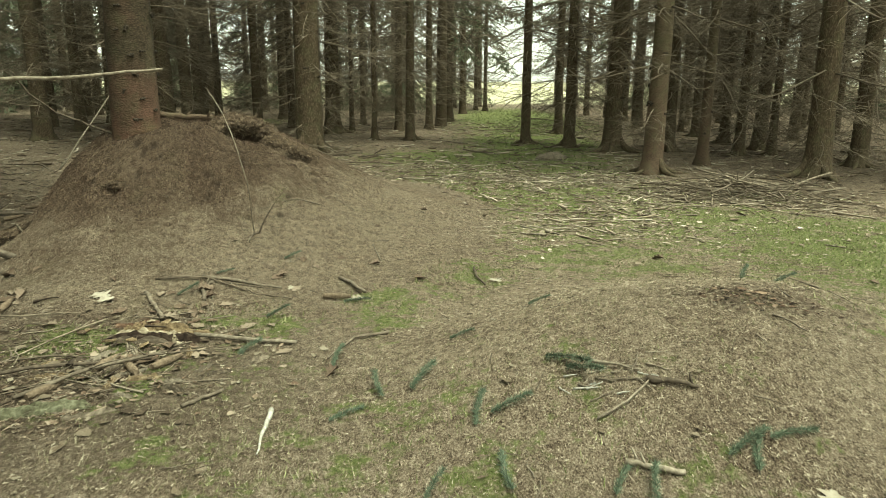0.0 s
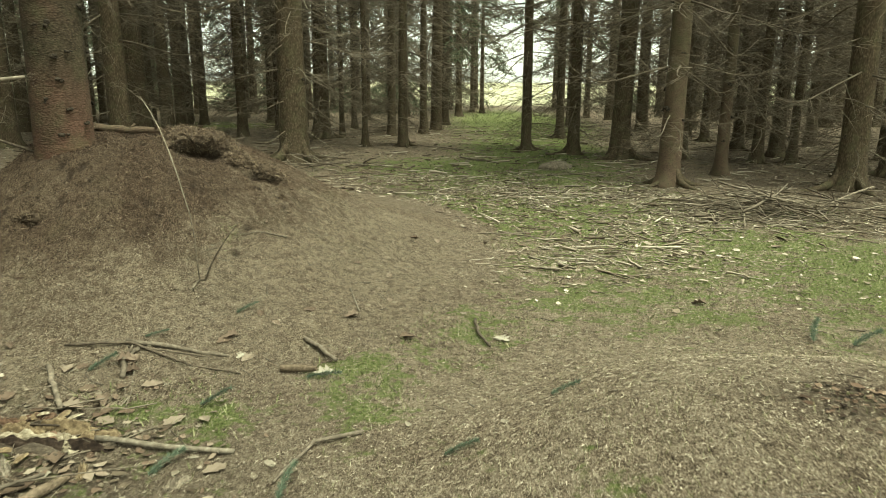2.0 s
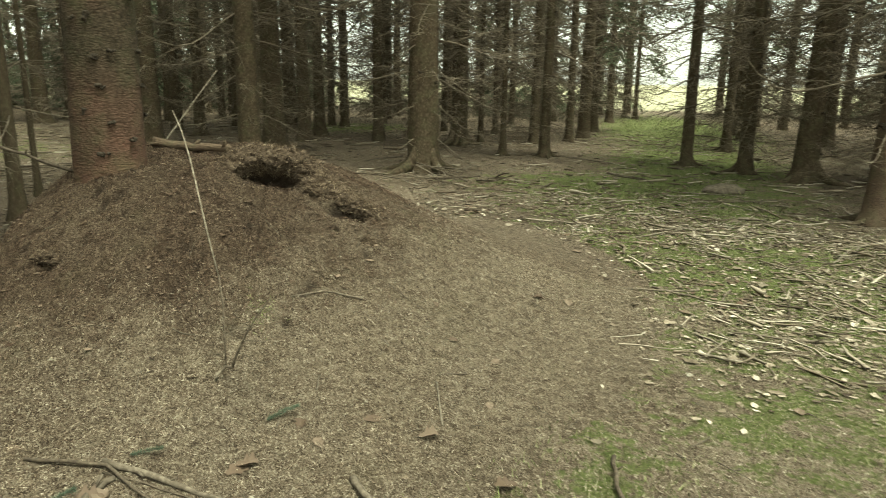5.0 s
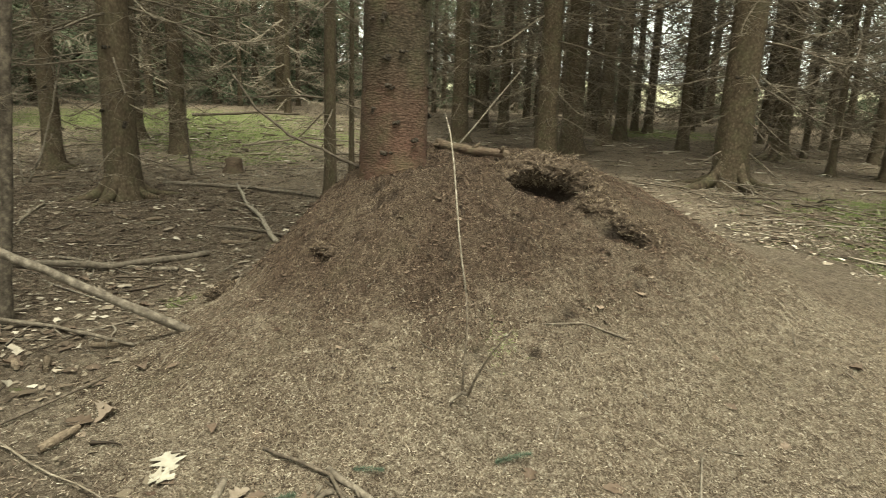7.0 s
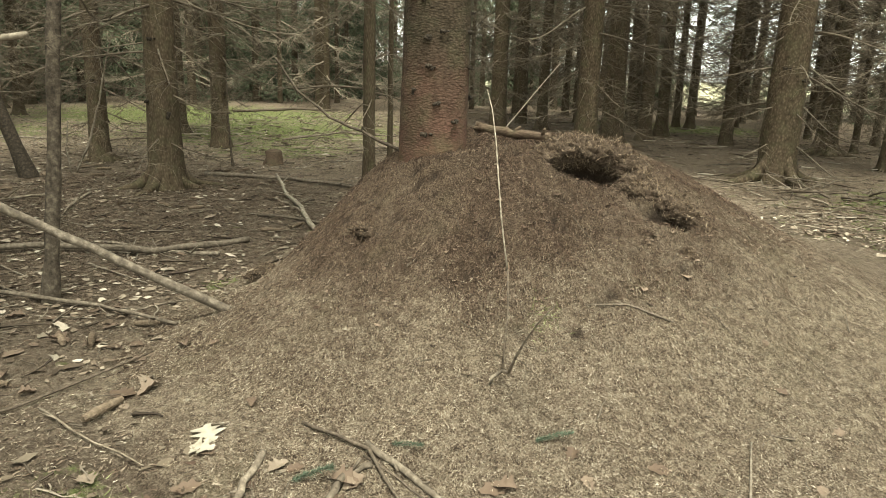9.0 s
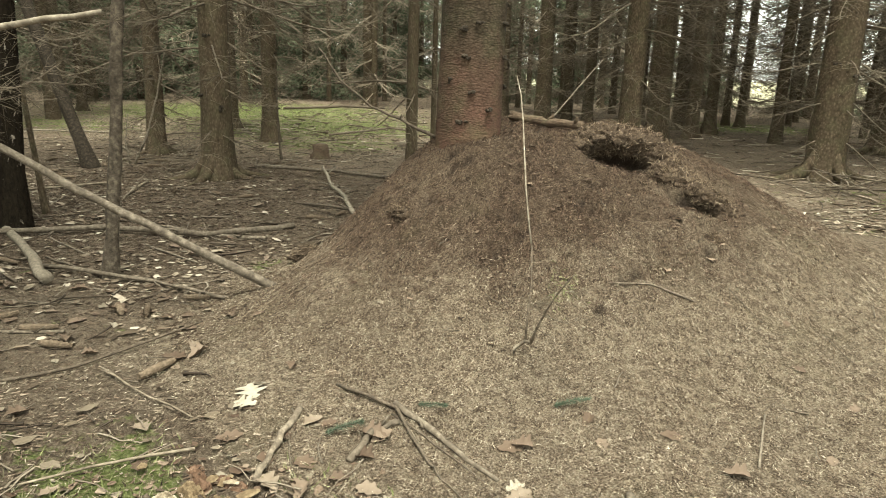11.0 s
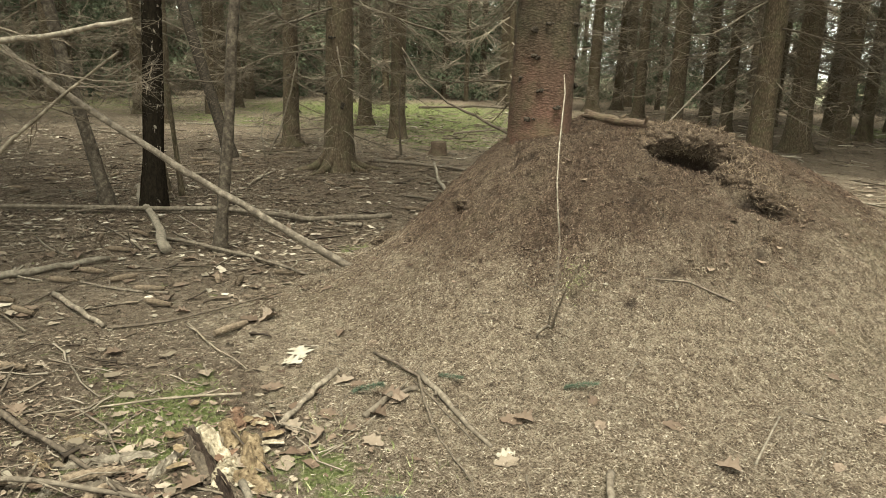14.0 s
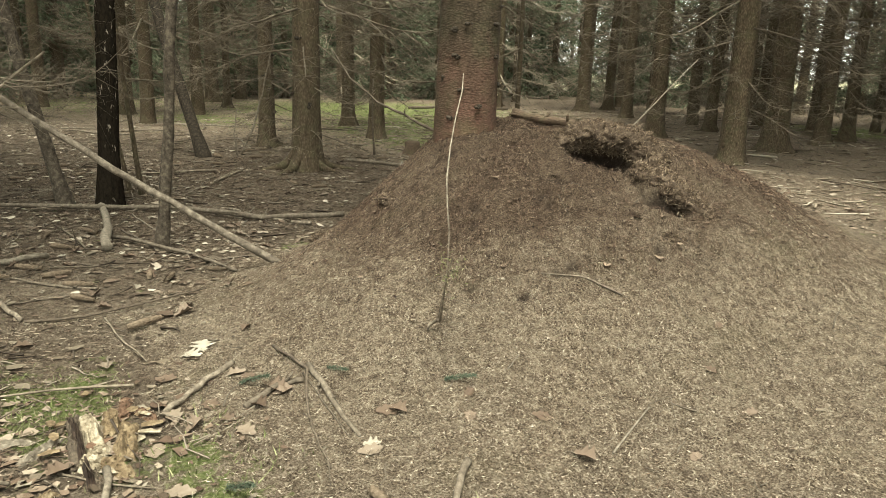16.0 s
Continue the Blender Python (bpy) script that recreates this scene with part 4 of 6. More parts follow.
def crumbs(name, label, pts, lo, hi, material, seed):
    """Curled scraps of leaf and bark, each a bent four-cornered sheet."""
    g = np.random.default_rng(seed)
    x, y = pts
    n = len(x)
    a, s = g.uniform(0, 6.283, n), g.uniform(lo, hi, n) * np.where(g.uniform(0, 1, n) < 0.15, 1.7, 1)
    c, d = np.cos(a) * s, np.sin(a) * s
    q = g.uniform(0.35, 0.8, n)
    z = surface(x, y) + 0.004
    v = []
    for k in range(6):
        r, t = g.uniform(0.45, 1.05, n), math.pi * k / 3 + g.uniform(-0.35, 0.35, n)
        e, w = r * np.cos(t), r * np.sin(t) * q
        v.append(np.stack([x + c * e - d * w, y + d * e + c * w, z + g.uniform(0.0, 0.32, n) * s], -1))
    v.append(np.stack([x, y, z + 0.08 * s], -1))
    v = np.stack(v, 1).reshape(-1, 3)
    b = 7 * np.arange(n)[:, None]
    f = np.concatenate([b + np.array([[k, (k + 1) % 6, 6]]) for k in range(6)], 0)
    tagged(put(quick_mesh(name, v, f, material), name), label, "litter", kind="stuff")


off_mound = lambda x, y: np.clip(1.02 - mound_height(x, y) / 0.07, 0, 1)
crumbs("leaf_litter", "scraps of brown leaves and bark on the soil", box_points(9000, -10, -1.0, 1.6, 9.0, lambda x, y: off_mound(x, y) * (0.25 + 0.75 * bare_at(x, y)), 11), 0.010, 0.030, CRUMB, 12)
PALE_CRUMB = scatter_material("pale_leaf_crumbs", [(0.062, 0.044, 0.030), (0.116, 0.088, 0.062), (0.175, 0.140, 0.101), (0.248, 0.205, 0.154), (0.37, 0.323, 0.252)])
crumbs("dry_litter", "dry pale scraps of leaf and bark on brown soil", box_points(19000, -13, -2.6, 1.8, 10.0, lambda x, y: off_mound(x, y) * (0.2 + 0.8 * (fbm(x, y, 1.3, 3, 61) > -0.05)), 25), 0.010, 0.036, PALE_CRUMB, 26)
RUSTY = scatter_material("rusty_leaf_crumbs", [(0.050, 0.032, 0.022), (0.086, 0.058, 0.040), (0.122, 0.086, 0.060), (0.167, 0.126, 0.091), (0.243, 0.200, 0.149)])
crumbs("north_litter", "brown scraps of leaf and bark behind the mound", box_points(6500, -4.0, 1.0, 6.0, 11.0, lambda x, y: off_mound(x, y) * (0.4 + 0.6 * (fbm(x, y, 1.6, 3, 63) > 0)), 29), 0.010, 0.034, RUSTY, 30)
crumbs("leaf_pile", "rust-brown leaf scraps heaped round a rotten log", box_points(1700, -2.1, -0.6, 2.1, 3.7, lambda x, y: np.clip(bell(x, y, -1.35, 2.95, 0.33, 0.33, 0, 3) + 0.3 * bell(x, y, -1.35, 2.6, 0.6, 0.6, 0, 3), 0, 1), 131), 0.009, 0.024, RUSTY, 132)
crumbs("mound_clods", "reddish clods of needle crumbs on the mound", box_points(9000, -3.2, -0.5, 3.8, 6.2, lambda x, y: on_mound(x, y) * upper(x, y) * np.clip(0.2 + 1.3 * fbm(x, y, 8.0, 3, 90), 0.03, 1), 27), 0.007, 0.020, NEEDLE_RED, 28)
crumbs("dug_soil", "dark crumbs of soil dug out of the old mound", box_points(2600, 0.6, 1.8, 2.3, 3.2, lambda x, y: bell(x, y, 1.14, 2.68, 0.22, 0.12, -5, 2.5), 133), 0.006, 0.016, NEEDLE_DARK, 134)
crumbs("glade_litter", "scraps of pale leaf and wood in the clearing", box_points(9000, -2.2, 5.0, 1.0, 10.5, lambda x, y: off_mound(x, y) * (0.10 + 0.9 * np.clip(bell(x, y, -1.35, 2.75, 0.6, 0.9, 0, 3) + bell(x, y, 0.4, 6.8, 1.8, 2.2, 0, 3) + 0.5 * bell(x, y, 3.0, 7.0, 1.8, 1.2, 0, 3), 0, 1)), 13), 0.008, 0.022, CRUMB, 14)
crumbs("mound_litter", "few small leaf scraps lying on the mound", box_points(420, -3.4, 0.2, 3.3, 6.2, lambda x, y: on_mound(x, y), 15), 0.006, 0.016, CRUMB, 16)
crumbs("far_litter", "brown litter under the far trees", box_points(9000, -16, 9, 6, 22, lambda x, y: off_mound(x, y), 17), 0.015, 0.05, CRUMB, 18)


def blades(name, label, pts, lo, hi, width, material, seed):
    """Upright blades, three corners each."""
    g = np.random.default_rng(seed)
    x, y = pts
    n = len(x)
    a, h = g.uniform(0, 6.283, n), g.uniform(lo, hi, n)
    z = surface(x, y)
    c, s = np.cos(a) * width, np.sin(a) * width
    lx, ly = g.normal(0, 0.6, n) * h, g.normal(0, 0.6, n) * h
    v = np.stack([np.stack([x - c, y - s, z], -1), np.stack([x + c, y + s, z], -1), np.stack([x + lx, y + ly, z + h], -1)], 1).reshape(-1, 3)
    tagged(put(quick_mesh(name, v, np.arange(3 * n).reshape(n, 3), material), name), label, "moss", kind="stuff")


MOSSY_HERE = lambda x, y: np.clip(moss_at(x, y) + 0.45 * fbm(x, y, 4.3, 3, 77) - 0.30, 0, 1) * (mound_height(x, y) < 0.04)
blades("moss", "green moss and short grass in patches", box_points(235000, -3.5, 4.5, 1.0, 10.0, MOSSY_HERE, 19), 0.008, 0.030, 0.0022, MOSS, 20)
blades("far_moss", "bright moss and grass under gaps in the trees", box_points(60000, -19, 5, 7, 30, MOSSY_HERE, 21), 0.02, 0.06, 0.008, MOSS, 22)
GRASS = scatter_material("straw_grass", [(0.070, 0.068, 0.030), (0.125, 0.120, 0.055), (0.190, 0.178, 0.098), (0.27, 0.245, 0.155), (0.37, 0.33, 0.235)])
blades("thin_grass", "thin straw and grass blades on the clearing", box_points(70000, -2.0, 2.8, 0.8, 4.8, lambda x, y: (mound_height(x, y) < 0.02) * np.clip(0.35 + 0.9 * fbm(x, y, 1.6, 3, 5) + 0.5 * np.clip((2.6 - y) / 1.5, 0, 1), 0.06, 1), 23), 0.008, 0.030, 0.0011, GRASS, 24)


# ---- sticks ----
def stick(name, pts, r0, r1, material, label, category="stick", group="", lift=None, nubs=2, seed=1, sides=7):
    """A stick through points (x, y, height over the ground); its thick end first."""
    g = np.random.default_rng(seed)
    o = Vector((pts[0][0], pts[0][1], 0))
    P = [Vector((p[0], p[1], ground_at(p[0], p[1]) + p[2])) - o for p in pts]
    full = []
    for i in range(len(P) - 1):
        for k in range(4):
            s = k / 4
            full.append(P[i].lerp(P[i + 1], s) + Vector(g.normal(0, 0.25, 3) * r0))
    full.append(P[-1])
    n = len(full)
    acc = Acc()
    acc.tube(full, [(r0 + (r1 - r0) * i / (n - 1)) * g.uniform(0.88, 1.12) for i in range(n)], sides)
    for k in range(nubs):
        i = int(g.integers(1, n - 1))
        d = Vector((g.normal(), g.normal(), abs(g.normal()) * 0.8)).normalized()
        L = min(g.uniform(1.5, 5.0) * r0, 0.06)
        acc.tube([full[i], full[i] + d * L], [r0 * 0.45, r0 * 0.3], 5)
    ob = put(acc.mesh(name, material), name, Matrix.Translation(o))
    for k in range(4 if name == "fallen_branch" else 0):
        i = int(n * (0.3 + 0.16 * k))
        along = (full[min(i + 1, n - 1)] - full[i - 1]).normalized()
        side = along.cross(Vector((0, 0, 1))) * (1 if k % 2 else -1)
        d = (along * g.uniform(0.5, 1.1) + side * g.uniform(0.4, 0.9) + Vector((0, 0, g.uniform(0.0, 0.25)))).normalized()
        L = g.uniform(0.10, 0.30)
        acc = Acc()
        acc.tube([full[i], full[i] + d * L * 0.5 + Vector((0, 0, 0.01)), full[i] + (d + along * 0.25) * L], [r0 * 0.36, r0 * 0.27, r0 * 0.12], 5)
        put(acc.mesh("side_twig", material), "side_twig", None, ob)
    return tagged(ob, label, category, group)


FS = "fallen sticks"
# the long pole leaning from a tree down to the foot of the mound, with its side limb
pole = new("fallen_pole")
pole.matrix_basis = at(-2.69, 4.03, 0)
tagged(pole, "long bare dead pole leaning down to the mound's foot", "branch", FS)


def limb(name, pts, r0, r1, material, parent, seed, twigs=0, tw=0.35):
    g = np.random.default_rng(seed)
    o = Vector((-2.69, 4.03, 0))
    P = [Vector(p) - o for p in pts]
    full = []
    for i in range(len(P) - 1):
        for k in range(5):
            full.append(P[i].lerp(P[i + 1], k / 5) + Vector(g.normal(0, 0.12, 3) * r0))
    full.append(P[-1])
    n = len(full)
    acc = Acc()
    acc.tube(full, [(r0 + (r1 - r0) * i / (n - 1)) * g.uniform(0.92, 1.08) for i in range(n)], 8)
    ob = put(acc.mesh(name, material), name, None, parent)
    for k in range(twigs):
        i = int(n * (0.52 + 0.45 * k / twigs))
        s = float(g.uniform(0.5, 1.3)) * tw
        m = Matrix.Translation(full[i]) @ Matrix.Rotation(float(g.uniform(0, 6.28)), 4, 'Z') @ at(0, 0, 0, 0, (s, s, s), float(g.uniform(-60, 60)), float(g.uniform(-30, 20)))
        put(NEAR_BRANCHES[k % 9], "twig", m, ob)
    return ob


limb("stem", [(-2.67, 4.06, 0.05), (-2.88, 3.70, 0.30), (-3.10, 3.30, 0.575), (-3.40, 2.70, 1.04), (-3.62, 2.20, 1.55), (-3.80, 1.62, 2.2)], 0.021, 0.013, STEM_GREY, pole, 1, 9, 0.75)
limb("limb", [(-3.52, 2.44, 1.28), (-2.60, 2.36, 1.19), (-1.90, 2.50, 1.135), (-1.45, 2.63, 1.15), (-1.17, 2.75, 1.185)], 0.012, 0.0045, STICK_PALE, pole, 2, 5, 0.3)
limb("limb", [(-3.44, 2.42, 0.55), (-3.41, 2.49, 0.60), (-3.35, 2.63, 0.745), (-3.27, 2.85, 0.95), (-3.18, 3.06, 1.13)], 0.012, 0.006, TWIG, pole, 3, 7, 0.45)
limb("limb", [(-3.47, 2.58, 1.14), (-3.25, 2.62, 1.10), (-3.05, 2.75, 1.03), (-2.9, 2.95, 1.0)], 0.007, 0.003, TWIG, pole, 4, 5, 0.35)

stick("log", [(-2.29, 5.19, 0.035), (-2.08, 5.22, 0.045), (-1.88, 5.24, 0.04)], 0.024, 0.020, BARK_TAN, "short mossy log lying on the mound's crest", "log", FS, nubs=3, seed=3)
TWIG_LINE = [(-2.43, 4.84, 0.76), (-2.55, 4.71, 0.845), (-2.67, 4.56, 0.93), (-2.76, 4.44, 1.05), (-2.82, 4.36, 1.20)]
stick("stick", [(x, y, z - ground_at(x, y)) for x, y, z in TWIG_LINE], 0.0085, 0.004, STICK_DARK, "dark dead twig rising beside the big trunk", "stick", FS, nubs=7, seed=6)
stick("stick", [(-1.42, 3.628, 0.016), (-1.19, 3.612, 0.014), (-0.98, 3.606, 0.008)], 0.0115, 0.007, STICK, "grey-brown stick lying at the mound's foot", "stick", FS, nubs=5, seed=7)
stick("stick", [(-1.40, 3.60, 0.006), (-1.20, 3.585, 0.008), (-1.00, 3.58, 0.005)], 0.004, 0.003, STICK_DARK, "thin dark twig beside a thicker stick", "stick", FS, seed=107)
stick("stick", [(-1.66, 3.59, 0.010), (-1.40, 3.612, 0.020), (-1.22, 3.54, 0.014), (-1.10, 3.505, 0.010), (-0.89, 3.47, 0.008)], 0.0065, 0.003, STICK_DARK, "thin dark twig crossing another stick", "stick", FS, nubs=4, seed=8)
stick("stick", [(-1.645, 3.43, 0.012), (-1.54, 3.278, 0.016), (-1.437, 3.144, 0.012)], 0.011, 0.010, STICK, "straight brown stick on moss", "stick", FS, nubs=4, seed=9)
stick("stick", [(-1.317, 3.372, 0.012), (-1.373, 3.498, 0.018), (-1.347, 3.579, 0.012)], 0.0125, 0.009, STICK, "short crooked stick end", "stick", FS, seed=10)
stick("log", [(-3.72, 3.31, 0.03), (-4.4, 3.42, 0.035), (-5.3, 3.50, 0.03), (-6.0, 3.60, 0.03)], 0.032, 0.022, STICK_PALE, "bleached fallen log with a sawn pale end", "log", FS, seed=11)
stick("fallen_branch", [(-4.07, 5.02, 0.02), (-4.2, 4.42, 0.03), (-4.7, 3.95, 0.04), (-5.32, 2.59, 0.05), (-5.7, 1.9, 0.04)], 0.022, 0.014, STICK, "long grey fallen branch lying across the soil", "branch", FS, seed=12)
stick("stick", [(-3.54, 2.47, 0.02), (-3.62, 2.75, 0.025), (-3.70, 3.01, 0.02)], 0.020, 0.015, STICK_PALE, "pale broken stick on dark soil", "stick", FS, seed=13)
stick("fallen_branch", [(-4.05, 3.41, 0.03), (-3.39, 3.72, 0.02), (-2.82, 3.81, 0.015)], 0.013, 0.007, STICK, "crooked fallen branch on the litter", "branch", FS, seed=14)
stick("stick", [(-3.12, 2.69, 0.016), (-2.90, 2.74, 0.02), (-2.62, 2.82, 0.016)], 0.014, 0.011, STICK, "short thick stick lying on soil", "stick", FS, seed=15)
stick("stick", [(-2.60, 2.83, 0.01), (-2.55, 3.07, 0.014), (-2.62, 3.60, 0.01)], 0.007, 0.004, STICK_DARK, "long thin stick lying on soil", "stick", FS, seed=16)
stick("fallen_branch", [(-4.00, 5.54, 0.02), (-4.55, 5.85, 0.06), (-5.15, 6.17, 0.05), (-5.86, 6.57, 0.12)], 0.020, 0.012, STICK_PALE, "pale twisted fallen branch behind the mound", "branch", FS, seed=17)
stick("stick", [(-1.21, 2.95, 0.014), (-0.95, 2.90, 0.016), (-0.73, 2.89, 0.012)], 0.011, 0.008, STICK_PALE, "pale straight stick beside rotten bark", "stick", FS, seed=18)
stick("wood_splinter", [(-0.665, 2.23, 0.008), (-0.652, 2.08, 0.010), (-0.632, 1.94, 0.006)], 0.010, 0.003, WHITE_WOOD, "white bleached splinter of wood", "splinter", nubs=0, seed=20)
stick("stick", [(-0.33, 3.03, 0.01), (-0.49, 2.95, 0.014), (-0.56, 2.72, 0.01)], 0.008, 0.005, STICK, "thin bent twig on mossy needles", "stick", FS, seed=22)
stick("stick", [(0.07, 4.20, 0.01), (0.08, 4.02, 0.02), (0.13, 3.86, 0.012)], 0.008, 0.006, STICK_DARK, "short bent reddish twig", "stick", FS, seed=23)
stick("stick", [(-0.70, 3.80, 0.012), (-0.62, 3.72, 0.02), (-0.53, 3.63, 0.012)], 0.012, 0.009, STICK, "short stick beside fallen leaves", "stick", FS, seed=24)
stick("stick", [(-3.25, 4.62, 0.03), (-3.0, 4.50, 0.05), (-2.86, 4.36, 0.02)], 0.009, 0.007, STICK_DARK, "dark curved stick beside the mound", "stick", FS, seed=25)
stick("stick", [(-5.1, 8.65, 0.02), (-4.88, 9.2, 0.65), (-4.62, 9.75, 1.3)], 0.011, 0.005, STICK_PALE, "pale dead stick standing aslant", "stick", FS, seed=26)
stick("stick", [(-7.72, 5.40, 0.0), (-7.66, 5.55, 0.35), (-7.61, 5.65, 0.75), (-7.57, 5.74, 1.17), (-7.54, 5.81, 1.43)], 0.013, 0.006, STICK_PALE, "pale curved dead sapling standing by a trunk", "stick", FS, nubs=6, seed=38)
stick("stick", [(-7.74, 5.36, 0.0), (-7.74, 5.33, 0.25), (-7.73, 5.37, 0.55)], 0.010, 0.005, STICK_PALE, "short pale dead shoot standing by a trunk", "stick", FS, nubs=3, seed=39)
stick("log", [(-15.6, 12.4, 0.05), (-15.3, 14.0, 0.1), (-15.0, 15.3, 0.05)], 0.035, 0.028, STICK_DARK, "dark fallen log on the green glade", "log", FS, seed=27)
stick("fallen_branch", [(-9.3, 9.2, 0.03), (-9.0, 10.2, 0.12), (-8.4, 11.2, 0.04)], 0.019, 0.011, STICK, "pale crooked branch on the green glade", "branch", FS, seed=28)
stick("fallen_branch", [(-6.9, 6.4, 0.02), (-6.0, 6.9, 0.03), (-5.2, 7.0, 0.02)], 0.022, 0.016, STICK, "grey fallen branch lying on brown litter", "branch", FS, seed=29)
stick("bark_piece", [(0.61, 2.155, 0.012), (0.69, 2.125, 0.018), (0.765, 2.105, 0.010)], 0.013, 0.006, STICK_DARK, "small dark piece of rotten bark", "bark", seed=32)
stick("stick", [(0.43, 2.02, 0.008), (0.53, 2.06, 0.02), (0.62, 2.15, 0.012)], 0.005, 0.003, STICK_PALE, "thin bowed pale twig on needles", "stick", FS, seed=31)
stick("wood_splinter", [(0.43, 2.29, 0.010), (0.51, 2.245, 0.014), (0.60, 2.20, 0.008)], 0.007, 0.003, STICK_PALE, "weathered splinter of rotten wood", "splinter", FS, nubs=0, seed=30)
g = np.random.default_rng(131)
for k in range(22):
    x, y, a, L = 0.47 + float(g.normal(0, 0.09)), 2.19 + float(g.normal(0, 0.06)), float(g.uniform(-1.2, 0.4)), float(g.uniform(0.03, 0.10))
    stick("wood_splinter", [(x, y, 0.006), (x + L * math.cos(a), y + L * math.sin(a), 0.008)], float(g.uniform(0.0025, 0.005)), 0.0015, (STICK_PALE, STICK, WHITE_WOOD)[k % 3], "thin pale splinter of rotten wood", "splinter", FS, nubs=0, seed=140 + k, sides=5)
stick("wood_splinter", [(0.48, 1.84, 0.012), (0.55, 1.82, 0.014), (0.64, 1.80, 0.01)], 0.010, 0.008, STICK_PALE, "small pale piece of wood", "splinter", seed=33)
stick("stick", [(-2.13, 2.36, 0.012), (-1.71, 2.52, 0.03), (-1.30, 2.70, 0.012)], 0.011, 0.006, STICK_DARK, "long dark stick lying over moss and bark", "stick", FS, seed=35)
stick("stick", [(-0.99, 2.25, 0.010), (-0.94, 2.32, 0.012), (-0.89, 2.39, 0.010)], 0.008, 0.007, STICK, "short straight stick on needles", "stick", FS, seed=36)
stick("stick", [(-1.95, 2.62, 0.008), (-1.72, 2.69, 0.014), (-1.45, 2.70, 0.008)], 0.005, 0.003, STICK, "long thin twig over the litter", "stick", FS, seed=37)
stick("fallen_branch", [(-1.62, 2.28, 0.012), (-1.45, 2.48, 0.05), (-1.25, 2.72, 0.03)], 0.009, 0.006, STICK, "thin branch lying over moss and leaves", "branch", FS, seed=34)


def stick_mesh(seed, material):
    g = np.random.default_rng(seed)
    acc = Acc()
    ss = np.linspace(0, 1, 6)
    pts = [Vector((s - 0.5, 0.05 * math.sin(3 * s + seed) + g.normal(0, 0.006), 0.012 + abs(g.normal(0, 0.008)))) for s in ss]
    r = g.uniform(0.008, 0.016)
    acc.tube(pts, [r * (1 - 0.45 * s) * g.uniform(0.9, 1.1) for s in ss], 6)
    for k in range(int(g.integers(0, 4))):
        i = int(g.integers(1, 5))
        d = Vector((g.normal(), g.normal(), 0.4 * abs(g.normal()))).normalized()
        acc.tube([pts[i], pts[i] + d * g.uniform(0.04, 0.22)], [r * 0.5, r * 0.25], 4)
    return acc.mesh("stick", material)


LOOSE = [stick_mesh(500 + i, m) for i, m in enumerate([STICK, STICK_PALE, STICK_DARK, STICK, STICK_PALE, TWIG, STICK, TWIG])]
NAMES = {"fallen_stick": "weathered brown stick lying among the litter", "bleached_wood": "pale barkless stick lying among the litter",
         "damp_dark_wood": "dark damp stick lying among the litter", "dead_twig": "thin grey twig lying among the litter"}


def lay(me, name, x, y, size, turn, label, category, group, up=0.0):
    """Lay a thing along the slope of the ground."""
    e = 0.12
    gx, gy = (ground_at(x + e, y) - ground_at(x - e, y)) / (2 * e), (ground_at(x, y + e) - ground_at(x, y - e)) / (2 * e)
    nrm = Vector((-gx, -gy, 1)).normalized()
    q = Vector((0, 0, 1)).rotation_difference(nrm).to_matrix().to_4x4()
    m = Matrix.Translation((x, y, ground_at(x, y) + up)) @ q @ Matrix.Rotation(turn, 4, 'Z') @ Matrix.Diagonal((size, size, size, 1))
    return tagged(put(me, name, m), label, category, group)


def strew(n, x0, x1, y0, y1, lo, hi, weight, seed, meshes=LOOSE, bias=None):
    g = np.random.default_rng(seed)
    made = 0
    while made < n:
        x, y = float(g.uniform(x0, x1)), float(g.uniform(y0, y1))
        if g.uniform() > weight(x, y):
            continue
        me = meshes[int(g.integers(0, len(meshes)))]
        a = float(g.uniform(0, 6.28)) if bias is None else bias + float(g.normal(0, 0.5))
        lay(me, "stick", x, y, float(g.uniform(lo, hi)), a, NAMES[me.materials[0].name], "stick", FS)
        made += 1


flat = lambda x, y: float(mound_height(x, y)) < 0.03
strew(70, -6.5, -1.6, 1.9, 5.2, 0.15, 0.7, lambda x, y: flat(x, y), 31)
strew(50, -12, -3.5, 4.0, 10.0, 0.3, 1.3, lambda x, y: flat(x, y), 32)
strew(34, -1.4, 3.8, 5.4, 9.6, 0.15, 0.7, lambda x, y: flat(x, y) * float(bell(x, y, 0.9, 7.4, 2.0, 1.5, 0, 3)), 33, [LOOSE[1], LOOSE[3], LOOSE[0], LOOSE[2], LOOSE[6]])
strew(26, 1.8, 3.7, 6.2, 8.2, 0.25, 0.8, lambda x, y: 1, 34, [LOOSE[0], LOOSE[2], LOOSE[5], LOOSE[7]])
strew(26, -1.9, -0.9, 2.0, 3.4, 0.1, 0.35, lambda x, y: 1, 35)
strew(22, -3.5, 6, 9, 14, 0.3, 1.0, lambda x, y: 1, 36)


BROKEN = scatter_material("broken_wood", [(0.085, 0.066, 0.047), (0.150, 0.118, 0.084), (0.220, 0.178, 0.130), (0.310, 0.262, 0.198), (0.480, 0.420, 0.330)])


